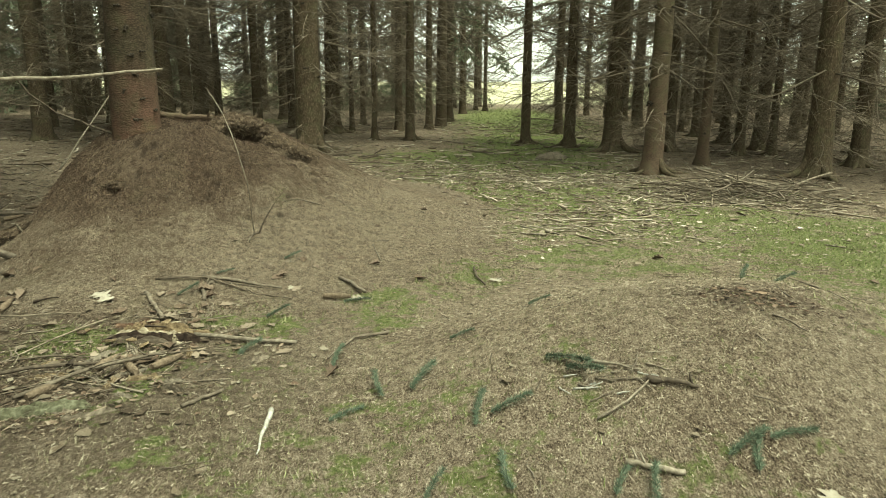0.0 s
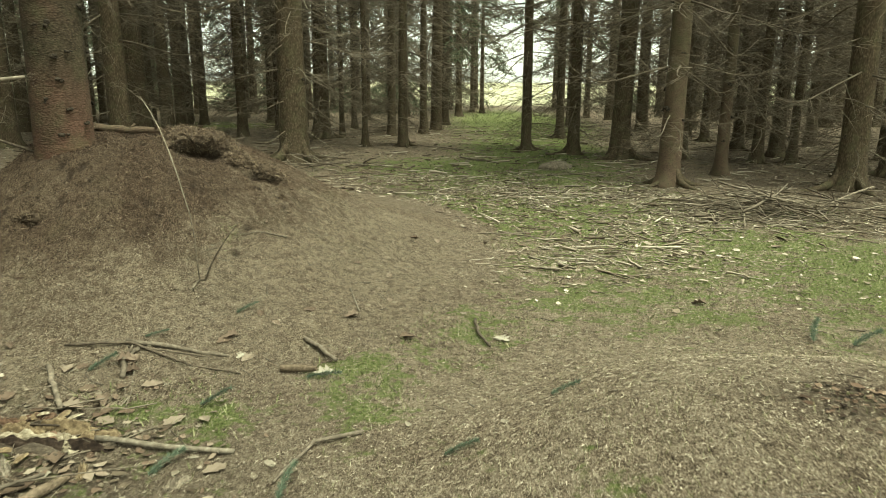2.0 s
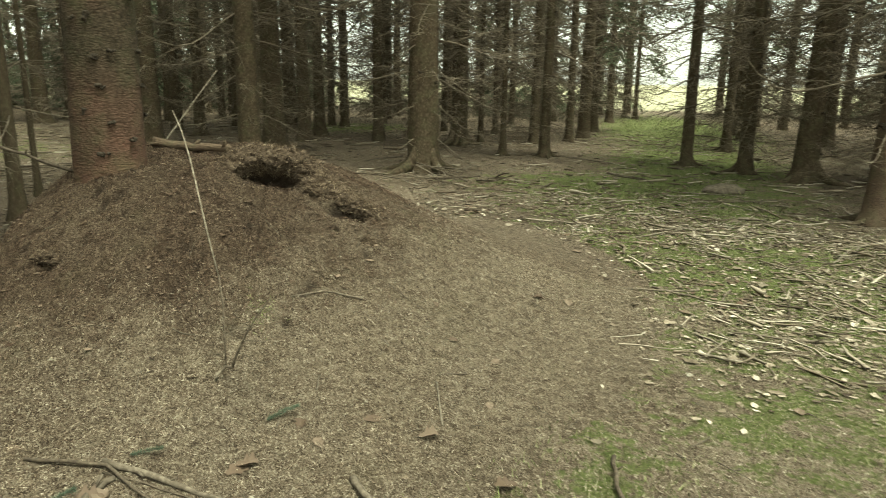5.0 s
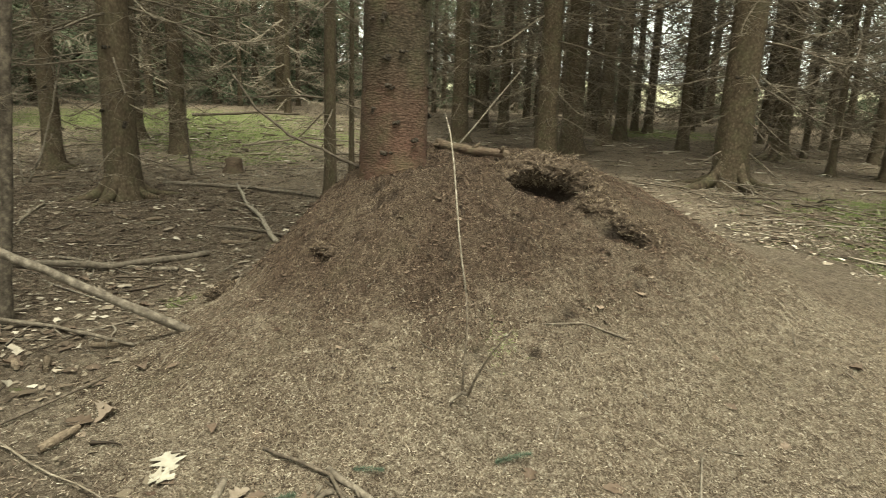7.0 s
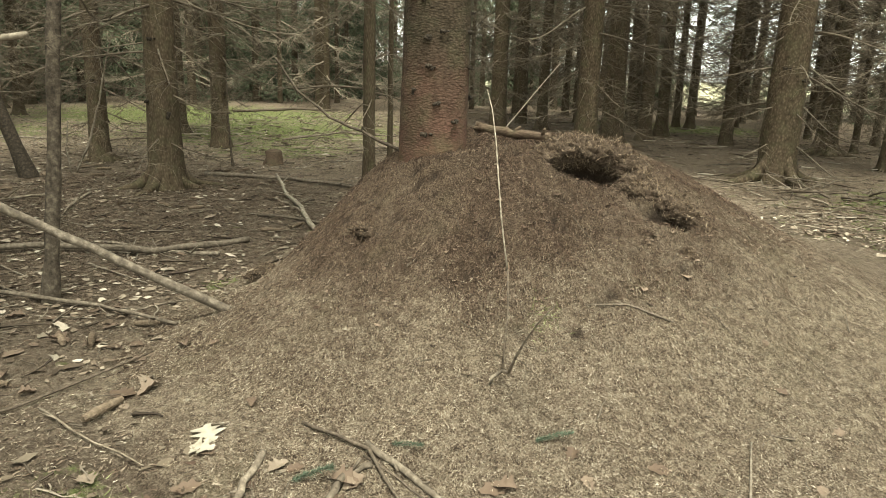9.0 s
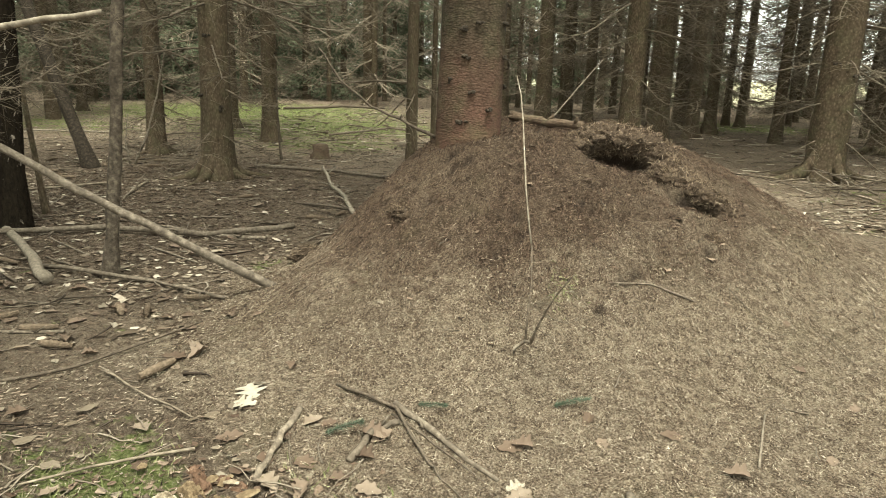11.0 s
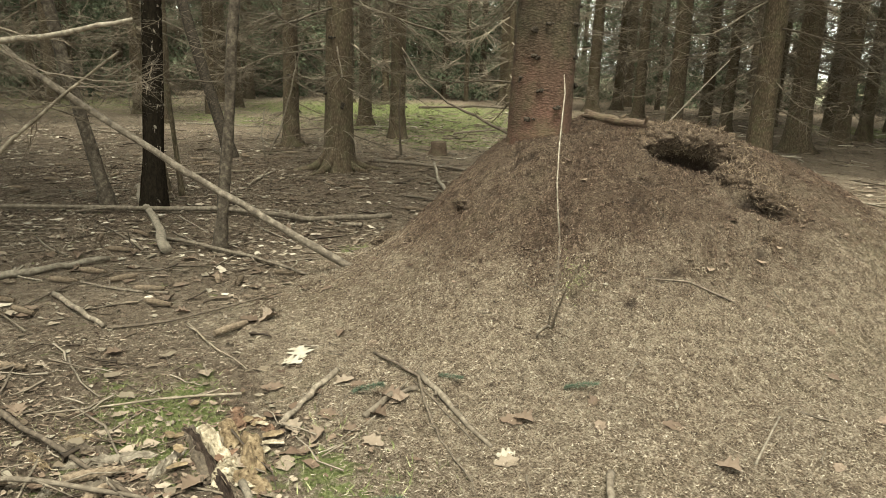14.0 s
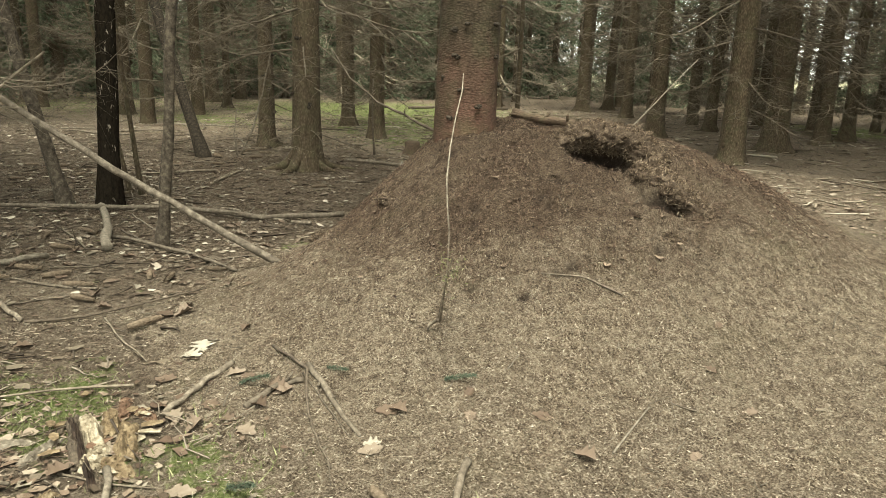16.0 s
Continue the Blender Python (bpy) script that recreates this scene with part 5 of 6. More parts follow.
def twig_litter(name, label, n, x0, x1, y0, y1, lo, hi, r, weight, material, seed):
    """Many thin twigs on the ground, three-sided, in one mesh."""
    g = np.random.default_rng(seed)
    x, y = box_points(n, x0, x1, y0, y1, weight, seed)
    n = len(x)
    r = r * np.exp(g.normal(-0.15, 0.4, n))
    bow = g.uniform(0, 0.13, n)
    rest, slope = g.uniform(0, 0.018, n), g.uniform(-1, 1, n)
    a, L = g.uniform(0, 6.283, n), (lo + (hi - lo) * g.uniform(0, 1, n) ** 2.2) / 2
    rings = []
    for s in (-1, -0.45, 0.1, 0.55, 1):
        kink = g.normal(0, 0.05, n) * L
        bx = x + np.cos(a) * L * s - np.sin(a) * (L * bow * (1 - s * s) + kink)
        by = y + np.sin(a) * L * s + np.cos(a) * (L * bow * (1 - s * s) + kink)
        bz = surface(bx, by) + r * 1.2 + rest * (1 + s * slope)
        t = r * (1 - 0.45 * s) * g.uniform(0.7, 1.25, n)
        ring = [np.stack([bx - np.sin(a) * t * math.cos(k), by + np.cos(a) * t * math.cos(k), bz + t * math.sin(k)], -1) for k in (0.5, 2.6, 4.7)]
        rings += ring
    v = np.stack(rings, 1).reshape(-1, 3)
    b = 15 * np.arange(n)[:, None]
    f = np.concatenate([b + np.array([[3 * i + j, 3 * i + (j + 1) % 3, 3 * i + 3 + (j + 1) % 3, 3 * i + 3 + j]]) for i in range(4) for j in range(3)], 0)
    tagged(put(quick_mesh(name, v, f, material, True), name), label, "twigs", kind="stuff")


clump = lambda x, y: np.clip(0.42 + 1.6 * fbm(x, y, 1.5, 3, 93), 0.05, 1)
SOIL_TWIG = scatter_material("soil_twigs", [(0.030, 0.022, 0.016), (0.060, 0.046, 0.033), (0.095, 0.075, 0.055), (0.140, 0.113, 0.084), (0.235, 0.198, 0.150)])
twig_litter("twig_litter", "thin dead twigs strewn over the soil", 4600, -11, -1.2, 1.8, 10, 0.04, 0.32, 0.0032, lambda x, y: off_mound(x, y) * (0.25 + 0.55 * bare_at(x, y)), SOIL_TWIG, 41)
twig_litter("glade_twigs", "broken brown twigs strewn in the clearing", 1900, -2.2, 5, 4.6, 10.5, 0.05, 0.42, 0.0048, lambda x, y: off_mound(x, y) * clump(x, y) * np.clip(bell(x, y, 0.7, 7.2, 2.2, 1.9, 0, 3) + 0.8 * bell(x, y, 3.2, 7.2, 1.8, 1.0, 0, 3) + 0.1, 0, 1), BROKEN, 42)
twig_litter("small_twigs", "small twigs lying on needles", 900, -3.2, 2.4, 0.9, 5.6, 0.03, 0.16, 0.0018, lambda x, y: 0.5 + 0 * x, STICK, 43)
twig_litter("brush", "heap of brown dead twigs on the ground", 900, 1.7, 3.9, 6.4, 8.3, 0.2, 0.7, 0.004, lambda x, y: bell(x, y, 2.8, 7.3, 0.9, 0.6, -15, 3), TWIG, 44)
twig_litter("far_twigs", "dead twigs under the far trees", 3000, -14, 9, 8.5, 20, 0.08, 0.5, 0.008, lambda x, y: 1 + 0 * x, BROKEN, 45)


heap = lambda x, y: np.clip(bell(x, y, -0.35, 8.5, 1.2, 1.2, 0, 3) + 0.95 * bell(x, y, 1.0, 7.7, 1.7, 1.5, 0, 3) + 0.6 * bell(x, y, 2.9, 7.4, 1.3, 0.8, 0, 3) + 0.55 * bell(x, y, 0.9, 5.9, 0.9, 1.0, 0, 3) + 0.22 * bell(x, y, 2.2, 5.4, 1.5, 1.2, 0, 3), 0, 1)
twig_litter("broken_sticks", "broken brown and pale sticks lying thickly on the moss", 2600, -1.8, 4.4, 4.8, 10.2, 0.03, 0.30, 0.0058, lambda x, y: off_mound(x, y) * clump(x, y) * heap(x, y), BROKEN, 46)
twig_litter("pale_splinters", "pale splinters of broken wood on the moss", 1100, -1.8, 4.4, 4.8, 10.2, 0.03, 0.24, 0.0062, lambda x, y: off_mound(x, y) * clump(x, y) * heap(x, y), STICK_PALE, 47)
crumbs("bark_scraps", "scraps of bark and pale leaf among broken sticks", box_points(36000, -1.8, 4.4, 4.4, 10.2, lambda x, y: off_mound(x, y) * (0.10 + 0.92 * heap(x, y) * clump(x, y)), 48), 0.007, 0.028, BROKEN, 49)


# ---- cones ----
def cone_mesh(seed):
    g = np.random.default_rng(seed)
    acc = Acc()
    L, R = 0.135, 0.017
    prof = lambda s: R * (0.55 + 1.1 * math.sin(math.pi * (0.12 + 0.80 * s)) * 0.55) * (1 - 0.25 * s)
    ss = np.linspace(0, 1, 9)
    acc.tube([((s - 0.5) * L, 0, R) for s in ss], [prof(s) * 0.85 for s in ss], 8)
    for i in range(13):
        s = 0.03 + 0.93 * i / 12
        for k in range(7):
            an = 2 * math.pi * (k + 0.5 * (i % 2)) / 7
            r = prof(s)
            o = Vector(((s - 0.5) * L, math.cos(an) * r * 0.8, R + math.sin(an) * r * 0.8))
            out, side = Vector((0, math.cos(an), math.sin(an))), Vector((0, -math.sin(an), math.cos(an)))
            acc.poly([o - side * 0.006, o + Vector((0.010, 0, 0)) + out * 0.0016 - side * 0.004, o + Vector((0.014, 0, 0)) + out * 0.0018, o + Vector((0.010, 0, 0)) + out * 0.0016 + side * 0.004, o + side * 0.006])
    return acc.mesh("spruce_cone", CONE, False)


CONES = [cone_mesh(1), cone_mesh(2)]


def cone(x, y, turn, size=1.0):
    lay(CONES[int(x * 100) % 2], "spruce_cone", x, y, size, turn, "long brown closed spruce cone on the soil", "cone", "fallen spruce cones")


for x, y, a in [(-3.30, 3.01, 1.9), (-3.06, 3.09, 1.0), (-2.81, 3.08, 0.6), (-2.34, 2.46, 0.9), (-3.36, 2.75, 0.9), (-3.16, 2.48, 0.7), (-2.28, 3.25, 1.8), (-3.5, 2.9, 0.9), (-2.95, 2.55, 0.5),
                (-1.45, 2.62, 1.4), (-1.22, 2.66, 1.1), (-1.33, 2.58, 2.3), (-3.9, 3.1, 0.9), (-4.3, 3.3, 0.4), (-1.55, 2.35, 1.2)]:
    cone(x, y, a, 1.05)
cone(-0.67, 3.525, 0.05, 1.05)
g = np.random.default_rng(61)
for k in range(60):
    x, y = float(g.uniform(-8.5, -2.9)), float(g.uniform(2.2, 7.0))
    if flat(x, y):
        cone(x, y, float(g.uniform(0, 6.28)), float(g.uniform(0.85, 1.1)))


# ---- leaves ----
def oak_leaf(seed, material, curl=0.25, lobe=0.20):
    """A lobed oak leaf a tenth of a metre long, with a midrib and curled edges."""
    g = np.random.default_rng(seed)
    acc = Acc()
    n, L = 34, 0.105
    grid = []
    ph = g.uniform(0, 0.6)
    for i in range(n):
        s = i / (n - 1)
        half = (0.034 + 0.03 * lobe) * math.sin(math.pi * min(1, 0.05 + 0.94 * s ** 1.25)) ** 0.8 * (0.86 + lobe * math.sin(2 * math.pi * 3.1 * s + ph) + 0.05 * math.sin(23 * s + seed)) + 0.001
        row = []
        for j in range(5):
            u = (j - 2) / 2
            row.append(((s - 0.5) * L, u * half + 0.006 * math.sin(3 * s + seed), 0.004 + curl * 0.06 * (abs(u) ** 1.6) * half / 0.03 + 0.010 * curl * math.sin(4 * s + seed) * 2 + 0.012 * (s - 0.5) ** 2 * 4 * curl))
        grid.append(row)
    acc.sheet(grid)
    acc.tube([(-0.5 * L - 0.014, 0.004, 0.003), (-0.5 * L, 0.001, 0.005)], [0.0009, 0.0009], 4)
    return acc.mesh("leaf", material)


LEAVES = [oak_leaf(71 + i, LEAF, c) for i, c in enumerate((0.08, 0.18, 0.3, 0.45))]
PALE_LEAVES = [oak_leaf(81, LEAF_PALE, 0.08, 0.38), oak_leaf(82, LEAF_PALE, 0.16, 0.36)]


def leaf(x, y, turn, size=1.0, pale=False, which=0):
    pool = PALE_LEAVES if pale else LEAVES
    lay(pool[which % len(pool)], "leaf", x, y, size, turn, "pale cream lobed oak leaf lying face up" if pale else "dry brown curled oak leaf on the ground", "leaf", "fallen leaves", 0.004)


leaf(-1.86, 3.39, 2.6, 1.0, True, 0)
leaf(-1.81, 3.33, 3.7, 0.8, True, 1)
for x, y, a, s in [(0.53, 1.48, 2.0, 0.8), (1.02, 1.72, 1.1, 0.8), (1.0, 1.55, 2.2, 0.6), (-0.56, 3.52, 0.4, 0.8), (-0.93, 3.62, 1.0, 0.5)]:
    leaf(x, y, a, s, True, 0)
for x, y, a, s in [(-0.74, 4.11, 0.8, 0.6), (-0.95, 3.98, 1.8, 0.5), (-0.86, 3.92, 2.5, 0.5), (-2.35, 3.35, 0.5, 1.0), (-2.30, 3.42, 1.5, 0.8), (-0.60, 4.72, 0.2, 0.45), (-0.41, 4.68, 1.0, 0.45), (-0.72, 4.92, 2, 0.4), (-1.02, 3.76, 0.3, 0.6), (-0.9, 3.6, 1.3, 0.7)]:
    leaf(x, y, a, s, False, int(a * 10))
g = np.random.default_rng(62)
made = 0
while made < 170:
    x, y = float(g.uniform(-6.5, -0.4)), float(g.uniform(1.9, 5.6))
    p = 0.9 * float(bell(x, y, -1.45, 3.05, 0.5, 0.5, 0, 3)) + 0.55 * float(bell(x, y, -3.4, 3.4, 2.2, 1.3, 0, 3)) + 0.05
    if float(mound_height(x, y)) < 0.12 and g.uniform() < p:
        leaf(x, y, float(g.uniform(0, 6.28)), float(g.uniform(0.35, 0.85)), g.uniform() < 0.03, int(g.integers(0, 4)))
        made += 1
for k in range(60):
    x, y = float(g.uniform(-0.4, 4.5)), float(g.uniform(3.9, 9.0))
    leaf(x, y, float(g.uniform(0, 6.28)), float(g.uniform(0.35, 0.8)), g.uniform() < 0.12, int(g.integers(0, 4)))


# ---- rotten stump, bark and small growth ----
def slab(seed, L, W, H, material):
    """A decayed slab of wood with a crumbled, uneven top and ragged ends, along x."""
    g = np.random.default_rng(seed)
    acc = Acc()
    n, k = 26, 13
    grid = []
    for i in range(n):
        s = i / (n - 1)
        row = []
        for j in range(k):
            u = j / (k - 1) * 2 - 1
            x = L * (s - 0.5) + 0.012 * g.normal() * (1 if i in (0, n - 1) else 0.3)
            z = H * (1 - abs(u) ** 4) * (0.75 + 0.5 * noise.noise(Vector((s * 5, u * 2, seed)))) * (1 - (2 * s - 1) ** 6) + 0.016 * noise.noise(Vector((s * 9, u * 3, seed))) + 0.007 * noise.noise(Vector((s * 24, u * 7, seed)))
            row.append((x, u * W * (0.85 + 0.3 * noise.noise(Vector((s * 4, u > 0, seed + 5)))), max(z, -0.02) - 0.01))
        grid.append(row)
    acc.sheet(grid)
    return acc.mesh("slab", material, False)


stump = new("rotten_log")
stump.matrix_basis = at(-1.41, 2.99, ground_at(-1.41, 2.99), 172, (1, 1, 0.6))
tagged(stump, "crumbling ochre rotten log split into slabs among leaves", "log")
CREAM = wood_material("cream_rotten_wood", (0.09, 0.068, 0.043), (0.24, 0.200, 0.138), (0.44, 0.385, 0.29), 30, 0.15)
OCHRE = wood_material("ochre_rotten_wood", (0.055, 0.037, 0.021), (0.150, 0.108, 0.062), (0.27, 0.210, 0.130), 34, 0.35)
RUST = wood_material("rust_brown_bark", (0.050, 0.029, 0.018), (0.115, 0.068, 0.043), (0.20, 0.130, 0.086), 40, 0.4)
put(slab(9, 0.34, 0.030, 0.055, STICK_DARK), "slab", at(0.02, 0.098, 0, 4), stump)
put(slab(1, 0.26, 0.034, 0.085, CREAM), "slab", at(0.03, 0.055, 0, 8), stump)
put(slab(7, 0.12, 0.040, 0.075, CREAM), "slab", at(-0.12, 0.045, 0, -20), stump)
put(slab(2, 0.22, 0.042, 0.095, OCHRE), "slab", at(-0.06, -0.040, 0, -5), stump)
put(slab(5, 0.16, 0.034, 0.080, OCHRE), "slab", at(0.08, 0.0, 0, 3), stump)
put(slab(3, 0.14, 0.035, 0.06, OCHRE), "slab", at(-0.19, -0.01, 0, 25), stump)
put(slab(4, 0.16, 0.03, 0.055, RUST), "slab", at(0.16, -0.04, 0, -8), stump)
put(slab(6, 0.12, 0.03, 0.050, RUST), "slab", at(0.10, -0.10, 0, 30), stump)
g = np.random.default_rng(63)
for k in range(16):
    acc = Acc()
    L = g.uniform(0.02, 0.07)
    acc.tube([(-L / 2, 0, 0), (0, g.normal(0, 0.004), 0.005), (L / 2, 0, 0.002)], [0.007, 0.012, 0.005], 5, lambda an, i: 0.35 + abs(math.cos(an)))
    s = put(acc.mesh("splinter", (CREAM, OCHRE, RUST, OCHRE)[k % 4], False), "splinter", at(float(g.normal(0, 0.13)), float(g.normal(0, 0.11)), 0.015 + 0.03 * float(g.uniform()), float(g.uniform(0, 360)), (1, 1, 1), float(g.uniform(-40, 40)), float(g.uniform(-20, 20))), stump)
def bark_piece(x, y, turn, L, W, H, material, label, seed):
    tagged(put(slab(seed, L, W, H, material), "bark_piece", at(x, y, ground_at(x, y) + 0.008, turn)), label, "bark")


bark_piece(-1.53, 2.66, 78, 0.26, 0.016, 0.018, STICK_PALE, "pale peeling strip of bark over leaves", 51)
bark_piece(-1.43, 2.80, 130, 0.16, 0.018, 0.025, STICK_PALE, "pale splintered strip of rotten wood", 52)
for i, (x, y, a, L) in enumerate([(-1.42, 2.62, 70, 0.14), (-1.25, 2.50, 20, 0.13), (-1.62, 2.62, 45, 0.16), (-1.45, 2.2, 12, 0.20), (-1.30, 2.19, 30, 0.18), (-1.17, 2.78, 110, 0.10), (-0.98, 2.57, 30, 0.12),
                                  (-1.55, 2.40, 60, 0.12), (-1.08, 2.40, 150, 0.11), (-1.35, 2.45, 95, 0.10), (-1.20, 2.92, 10, 0.12), (-0.85, 2.72, 60, 0.09)]):
    bark_piece(x, y, a, L, 0.012 + 0.003 * (i % 4), 0.012 + 0.003 * (i % 3), [STICK, ROTTEN, STICK_DARK, STICK][i % 4], "broken piece of decayed wood in the litter", 70 + i)


bark_piece(-1.47, 2.20, 24, 0.30, 0.030, 0.040, MOSSY_WOOD, "decayed log end grown over with grey-green lichen", 90)
bark_piece(-1.37, 2.90, 1, 0.44, 0.014, 0.050, DARK_BARK, "dark strip of bark along a rotten log", 91)
for i, (x, y, a, L) in enumerate([(-1.32, 2.56, 40, 0.10), (-1.05, 2.62, 70, 0.08), (-1.42, 2.48, 130, 0.09), (-1.62, 2.50, 20, 0.11), (-1.25, 2.35, 160, 0.08), (-1.50, 2.60, 95, 0.12), (-1.12, 2.48, 10, 0.07), (-1.70, 2.62, 60, 0.09)]):
    bark_piece(x, y, a, L, 0.014, 0.010, [STICK_PALE, STICK, STICK_PALE, ROTTEN][i % 4], "flat weathered scrap of bark in the litter", 100 + i)


def mossy_stump(x, y, r, h, label):
    g = np.random.default_rng(int(abs(x) * 100))
    acc = Acc()
    zs = [-0.05, 0.0, 0.04, h * 0.5, h * 0.9, h]
    wob = g.uniform(0.85, 1.15, (6, 12))
    acc.tube([(0, 0, z) for z in zs], [r * 1.5, r * 1.35, r * 1.15, r, r * 0.95, r * 0.6], 12, lambda an, i: wob[i][round(an / (2 * math.pi) * 12) % 12])
    tagged(put(acc.mesh("stump", BARK_TAN), "tree_stump", at(x, y, ground_at(x, y))), label, "stump")


def boulder(x, y, a, b, c, turn, label):
    acc = Acc()
    grid = []
    for i in range(11):
        v = -math.pi / 2 + math.pi * i / 10
        row = []
        for j in range(19):
            u = 2 * math.pi * (j % 18) / 18
            p = Vector((math.cos(v) * math.cos(u), math.cos(v) * math.sin(u), math.sin(v)))
            k = 1 + 0.25 * noise.noise(p * 2.0) + 0.12 * noise.noise(p * 6.0)
            row.append((p.x * a * k, p.y * b * k, p.z * c * k))
        grid.append(row)
    acc.sheet(grid)
    tagged(put(acc.mesh("stump", STICK), "tree_stump", at(x, y, ground_at(x, y) + 0.02, turn)), label, "stump")


boulder(1.31, 10.62, 0.24, 0.16, 0.09, 10, "low rounded grey decayed stump on the grass")
mossy_stump(-7.17, 7.49, 0.10, 0.18, "small decayed stump beside the green glade")
mossy_stump(-3.9, 8.9, 0.09, 0.14, "small brown stump behind the mound")


def sprig(x, y, turn, size, label="short blue-green spruce sprig on the needles"):
    g = np.random.default_rng(int(1000 * abs(x) + 77 * y))
    acc = Acc()
    L = 0.14
    acc.tube([(0, 0, 0.006), (L * 0.5, 0.008, 0.016), (L, 0, 0.012)], [0.002, 0.0016, 0.001], 4)
    thing = put(acc.mesh("stem", STICK), "spruce_sprig", at(x, y, ground_at(x, y), turn, (size, size, size), 0, float(g.uniform(-28, -3))))
    tagged(thing, label, "sprig", "fallen spruce sprigs")
    n = 560
    s = g.uniform(0.02, 1, n)
    o = np.stack([s * L, 0.008 * np.sin(np.pi * s), 0.014 + 0 * s], -1)
    d = np.stack([g.uniform(0.2, 0.9, n), g.normal(0, 0.7, n), g.normal(0.15, 0.5, n)], -1)
    d *= (g.uniform(0.012, 0.024, n) / np.linalg.norm(d, axis=1))[:, None]
    w = np.cross(d, g.normal(0, 1, (n, 3)))
    w *= 0.0011 / np.linalg.norm(w, axis=1)[:, None]
    v = np.stack([o - w, o + w, o + d], 1).reshape(-1, 3)
    tagged(put(quick_mesh("needles", v, np.arange(3 * n).reshape(n, 3), SPRIG), "needles", None, thing), kind="stuff")


for x, y, a, s in [(-0.18, 2.33, 60, 1.2), (-0.28, 2.30, 110, 1.0), (0.05, 2.05, 80, 1.1), (0.10, 2.10, 20, 1.1), (0.30, 2.35, -40, 1.3), (0.36, 2.27, -50, 1.2), (-0.52, 2.62, 80, 1.0), (0.78, 1.85, 30, 1.2), (0.85, 1.80, 70, 1.2),
                  (0.92, 1.92, 10, 1.1), (0.54, 1.66, 85, 1.1), (0.43, 1.72, 60, 1.0), (0.30, 3.05, 20, 0.8), (-0.05, 2.75, 15, 0.8), (-0.45, 2.15, 40, 1.0), (-0.95, 2.75, 60, 1.0), (-1.47, 3.40, 40, 0.9), (-1.36, 3.67, 20, 0.7),
                  (-1.05, 3.95, 40, 0.8), (1.6, 3.9, 60, 1.2), (1.75, 3.85, 20, 1.2), (-0.62, 3.45, 10, 1.0), (0.15, 1.75, 100, 1.1), (-0.1, 1.7, 60, 0.9), (1.15, 1.7, 40, 1.1), (-0.95, 3.2, 20, 0.9)]:
    sprig(x, y, a, s)

# the bent seedling on the mound, with a tall dead stem
seedling = new("seedling")
seedling.matrix_basis = at(-1.28, 4.02, 0)
tagged(seedling, "bent dead seedling with a tall pale stem on the mound", "seedling")
zb = ground_at(-1.28, 4.02)
acc = Acc()
acc.tube([(0, 0, zb - 0.03), (0.005, 0.01, zb + 0.03), (0.03, 0.03, zb + 0.055), (0.06, 0.02, zb + 0.06), (0.09, 0.005, zb + 0.12), (0.14, -0.02, zb + 0.20), (0.20, -0.05, zb + 0.28), (0.27, -0.08, zb + 0.36)], [0.0075, 0.007, 0.0065, 0.0055, 0.0045, 0.0035, 0.0025, 0.0015], 6)
put(acc.mesh("stem", STICK), "stem", None, seedling)
acc = Acc()
acc.tube([(0.03, 0.03, zb + 0.05), (0.012, 0.06, zb + 0.13), (0.0, 0.085, zb + 0.24), (-0.02, 0.10, zb + 0.36)], [0.0038, 0.0034, 0.0031, 0.0029], 6)
put(acc.mesh("stem", STICK_DARK), "stem", None, seedling)
acc = Acc()
acc.tube([(-0.02, 0.10, zb + 0.355), (-0.045, 0.105, zb + 0.45), (-0.07, 0.115, zb + 0.54), (-0.12, 0.16, zb + 0.65), (-0.18, 0.22, zb + 0.75), (-0.26, 0.30, zb + 0.84), (-0.32, 0.345, zb + 0.905)], [0.0030, 0.0028, 0.0027, 0.0026, 0.0024, 0.0022, 0.0018], 6)
put(acc.mesh("stem", STICK_PALE), "stem", None, seedling)["label"] = "pale bare upper stem"
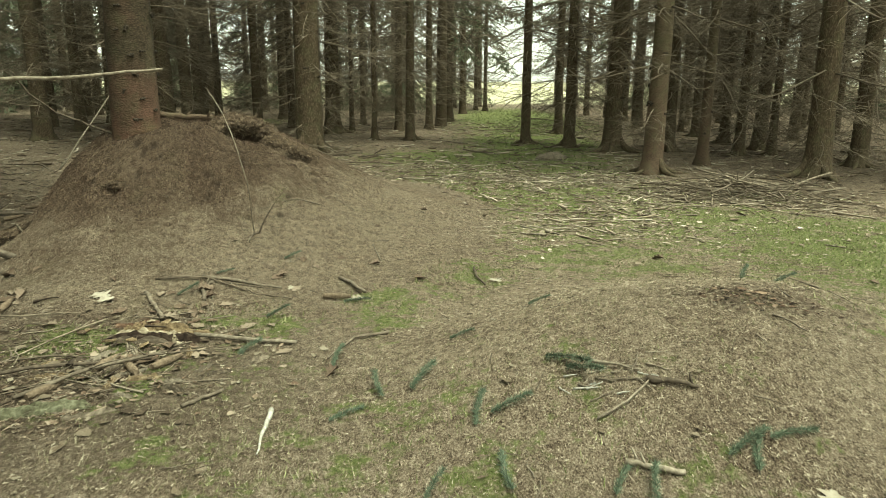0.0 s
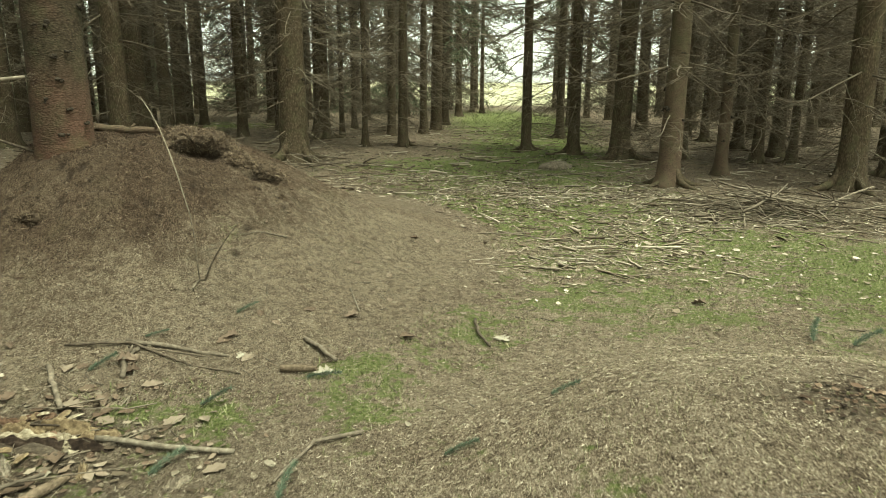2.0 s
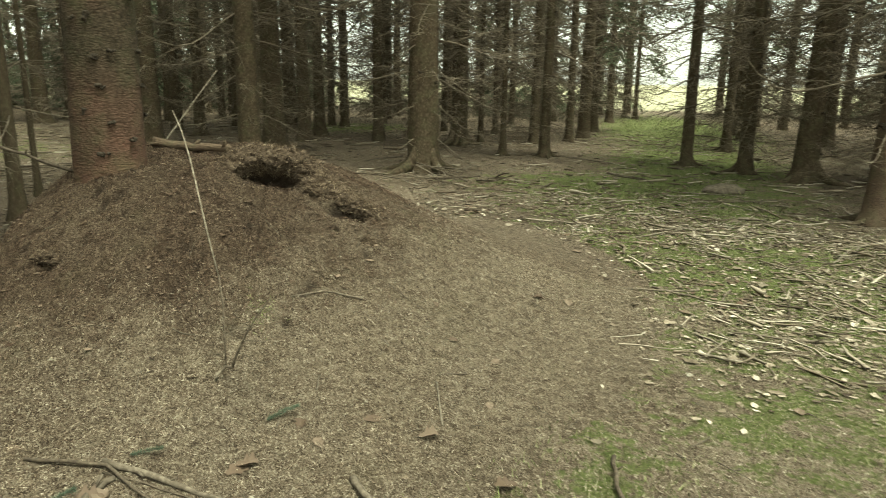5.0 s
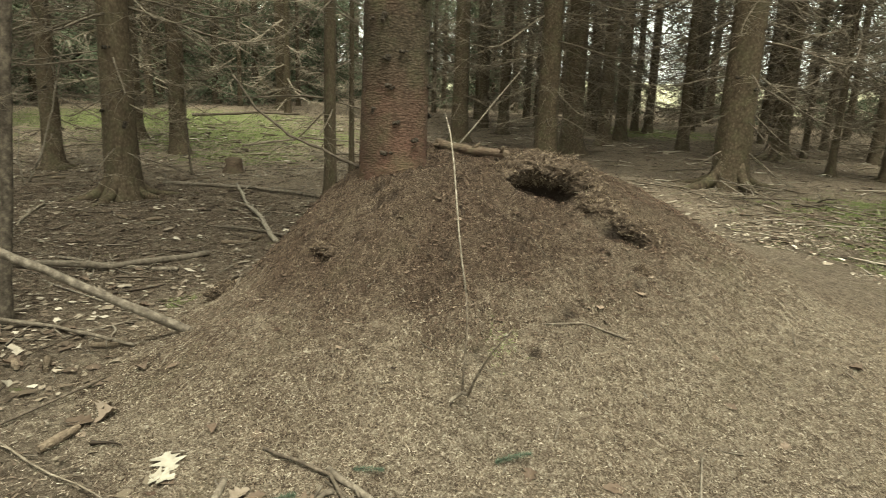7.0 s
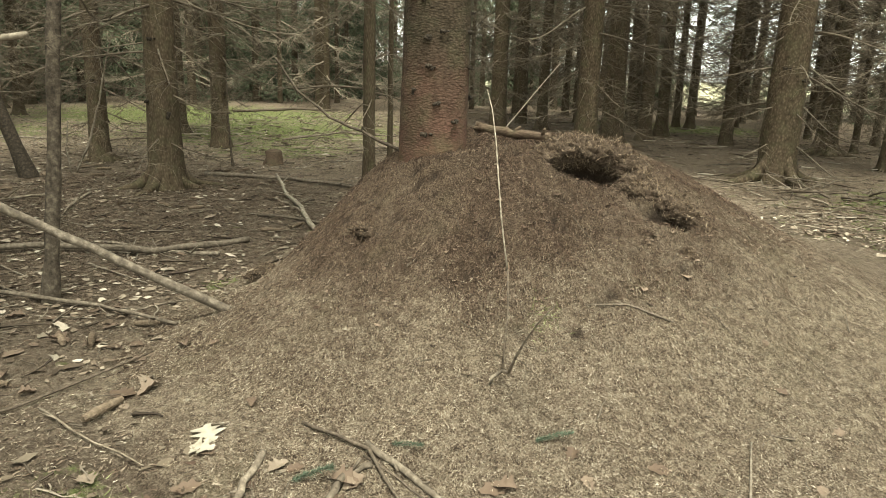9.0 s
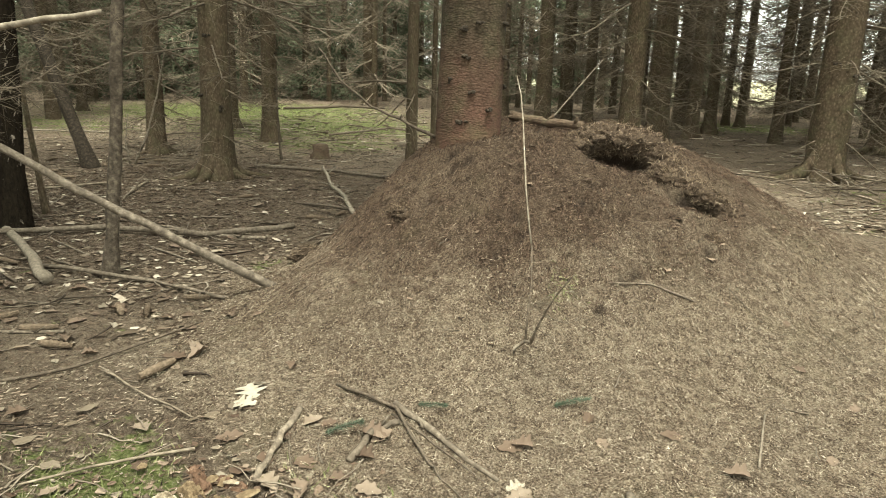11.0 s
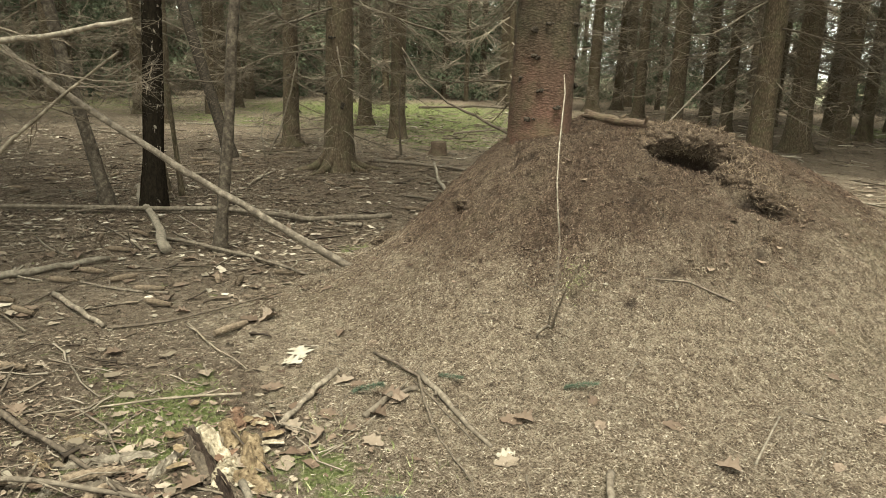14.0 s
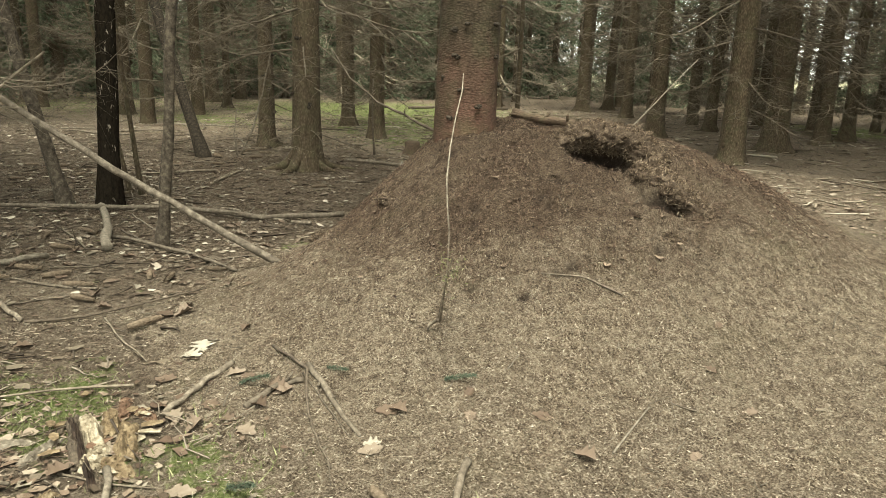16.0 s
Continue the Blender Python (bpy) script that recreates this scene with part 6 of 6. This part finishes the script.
for k, (x, y, z, sc) in enumerate([(0.09, 0.005, 0.12, 0.16), (0.13, -0.015, 0.18, 0.22), (0.16, -0.03, 0.23, 0.20), (0.20, -0.05, 0.28, 0.17), (0.24, -0.07, 0.33, 0.12)]):
    put(NEAR_BRANCHES[k], "twig", at(x, y, zb + z, 80.0 * k, (sc, sc, sc)), seedling)
g = np.random.default_rng(64)
n = 90
o = np.stack([0.22 + g.normal(0, 0.03, n), -0.06 + g.normal(0, 0.02, n), zb + 0.30 + g.normal(0, 0.03, n)], -1)
d = g.normal(0, 1, (n, 3))
d *= 0.018 / np.linalg.norm(d, axis=1)[:, None]
w = np.cross(d, g.normal(0, 1, (n, 3)))
w *= 0.0011 / np.linalg.norm(w, axis=1)[:, None]
put(quick_mesh("needles", np.stack([o - w, o + w, o + d], 1).reshape(-1, 3), np.arange(3 * n).reshape(n, 3), MOSS), "needles", None, seedling)
# thin sticks on the mound's lower slope
stick("stick", [(-0.51, 4.18, 0.008), (-0.59, 4.42, 0.01)], 0.004, 0.003, STICK_PALE, "thin straw-coloured stick on the mound's slope", "stick", FS, nubs=0, seed=91)
stick("stick", [(-0.98, 4.72, 0.008), (-1.12, 4.62, 0.01), (-1.22, 4.50, 0.008)], 0.004, 0.003, STICK, "thin brown twig lying on the mound", "stick", FS, nubs=0, seed=92)


# ---- brush pile at the clearing's edge ----
def brush_pile(x, y, n, label, seed):
    g = np.random.default_rng(seed)
    pile = new("brush_pile")
    pile.matrix_basis = at(x, y, ground_at(x, y))
    tagged(pile, label, "brush pile")
    for k in range(n):
        me = LOOSE[[2, 0, 5, 7, 2, 1][k % 6]]
        r = abs(float(g.normal(0, 0.45)))
        a = float(g.uniform(0, 6.28))
        L = float(g.uniform(0.35, 1.0))
        put(me, "stick", at(r * 1.5 * math.cos(a), r * 0.7 * math.sin(a), 0.02 + 0.16 * float(g.uniform()) * math.exp(-r * r * 3), float(g.uniform(0, 360)), (L, L, L), 0, float(g.uniform(-12, 12))), pile)


brush_pile(2.85, 7.35, 60, "heap of brown dead sticks at the clearing's edge", 95)
brush_pile(-2.0, 10.4, 26, "small heap of pale dead twigs beside a trunk", 96)
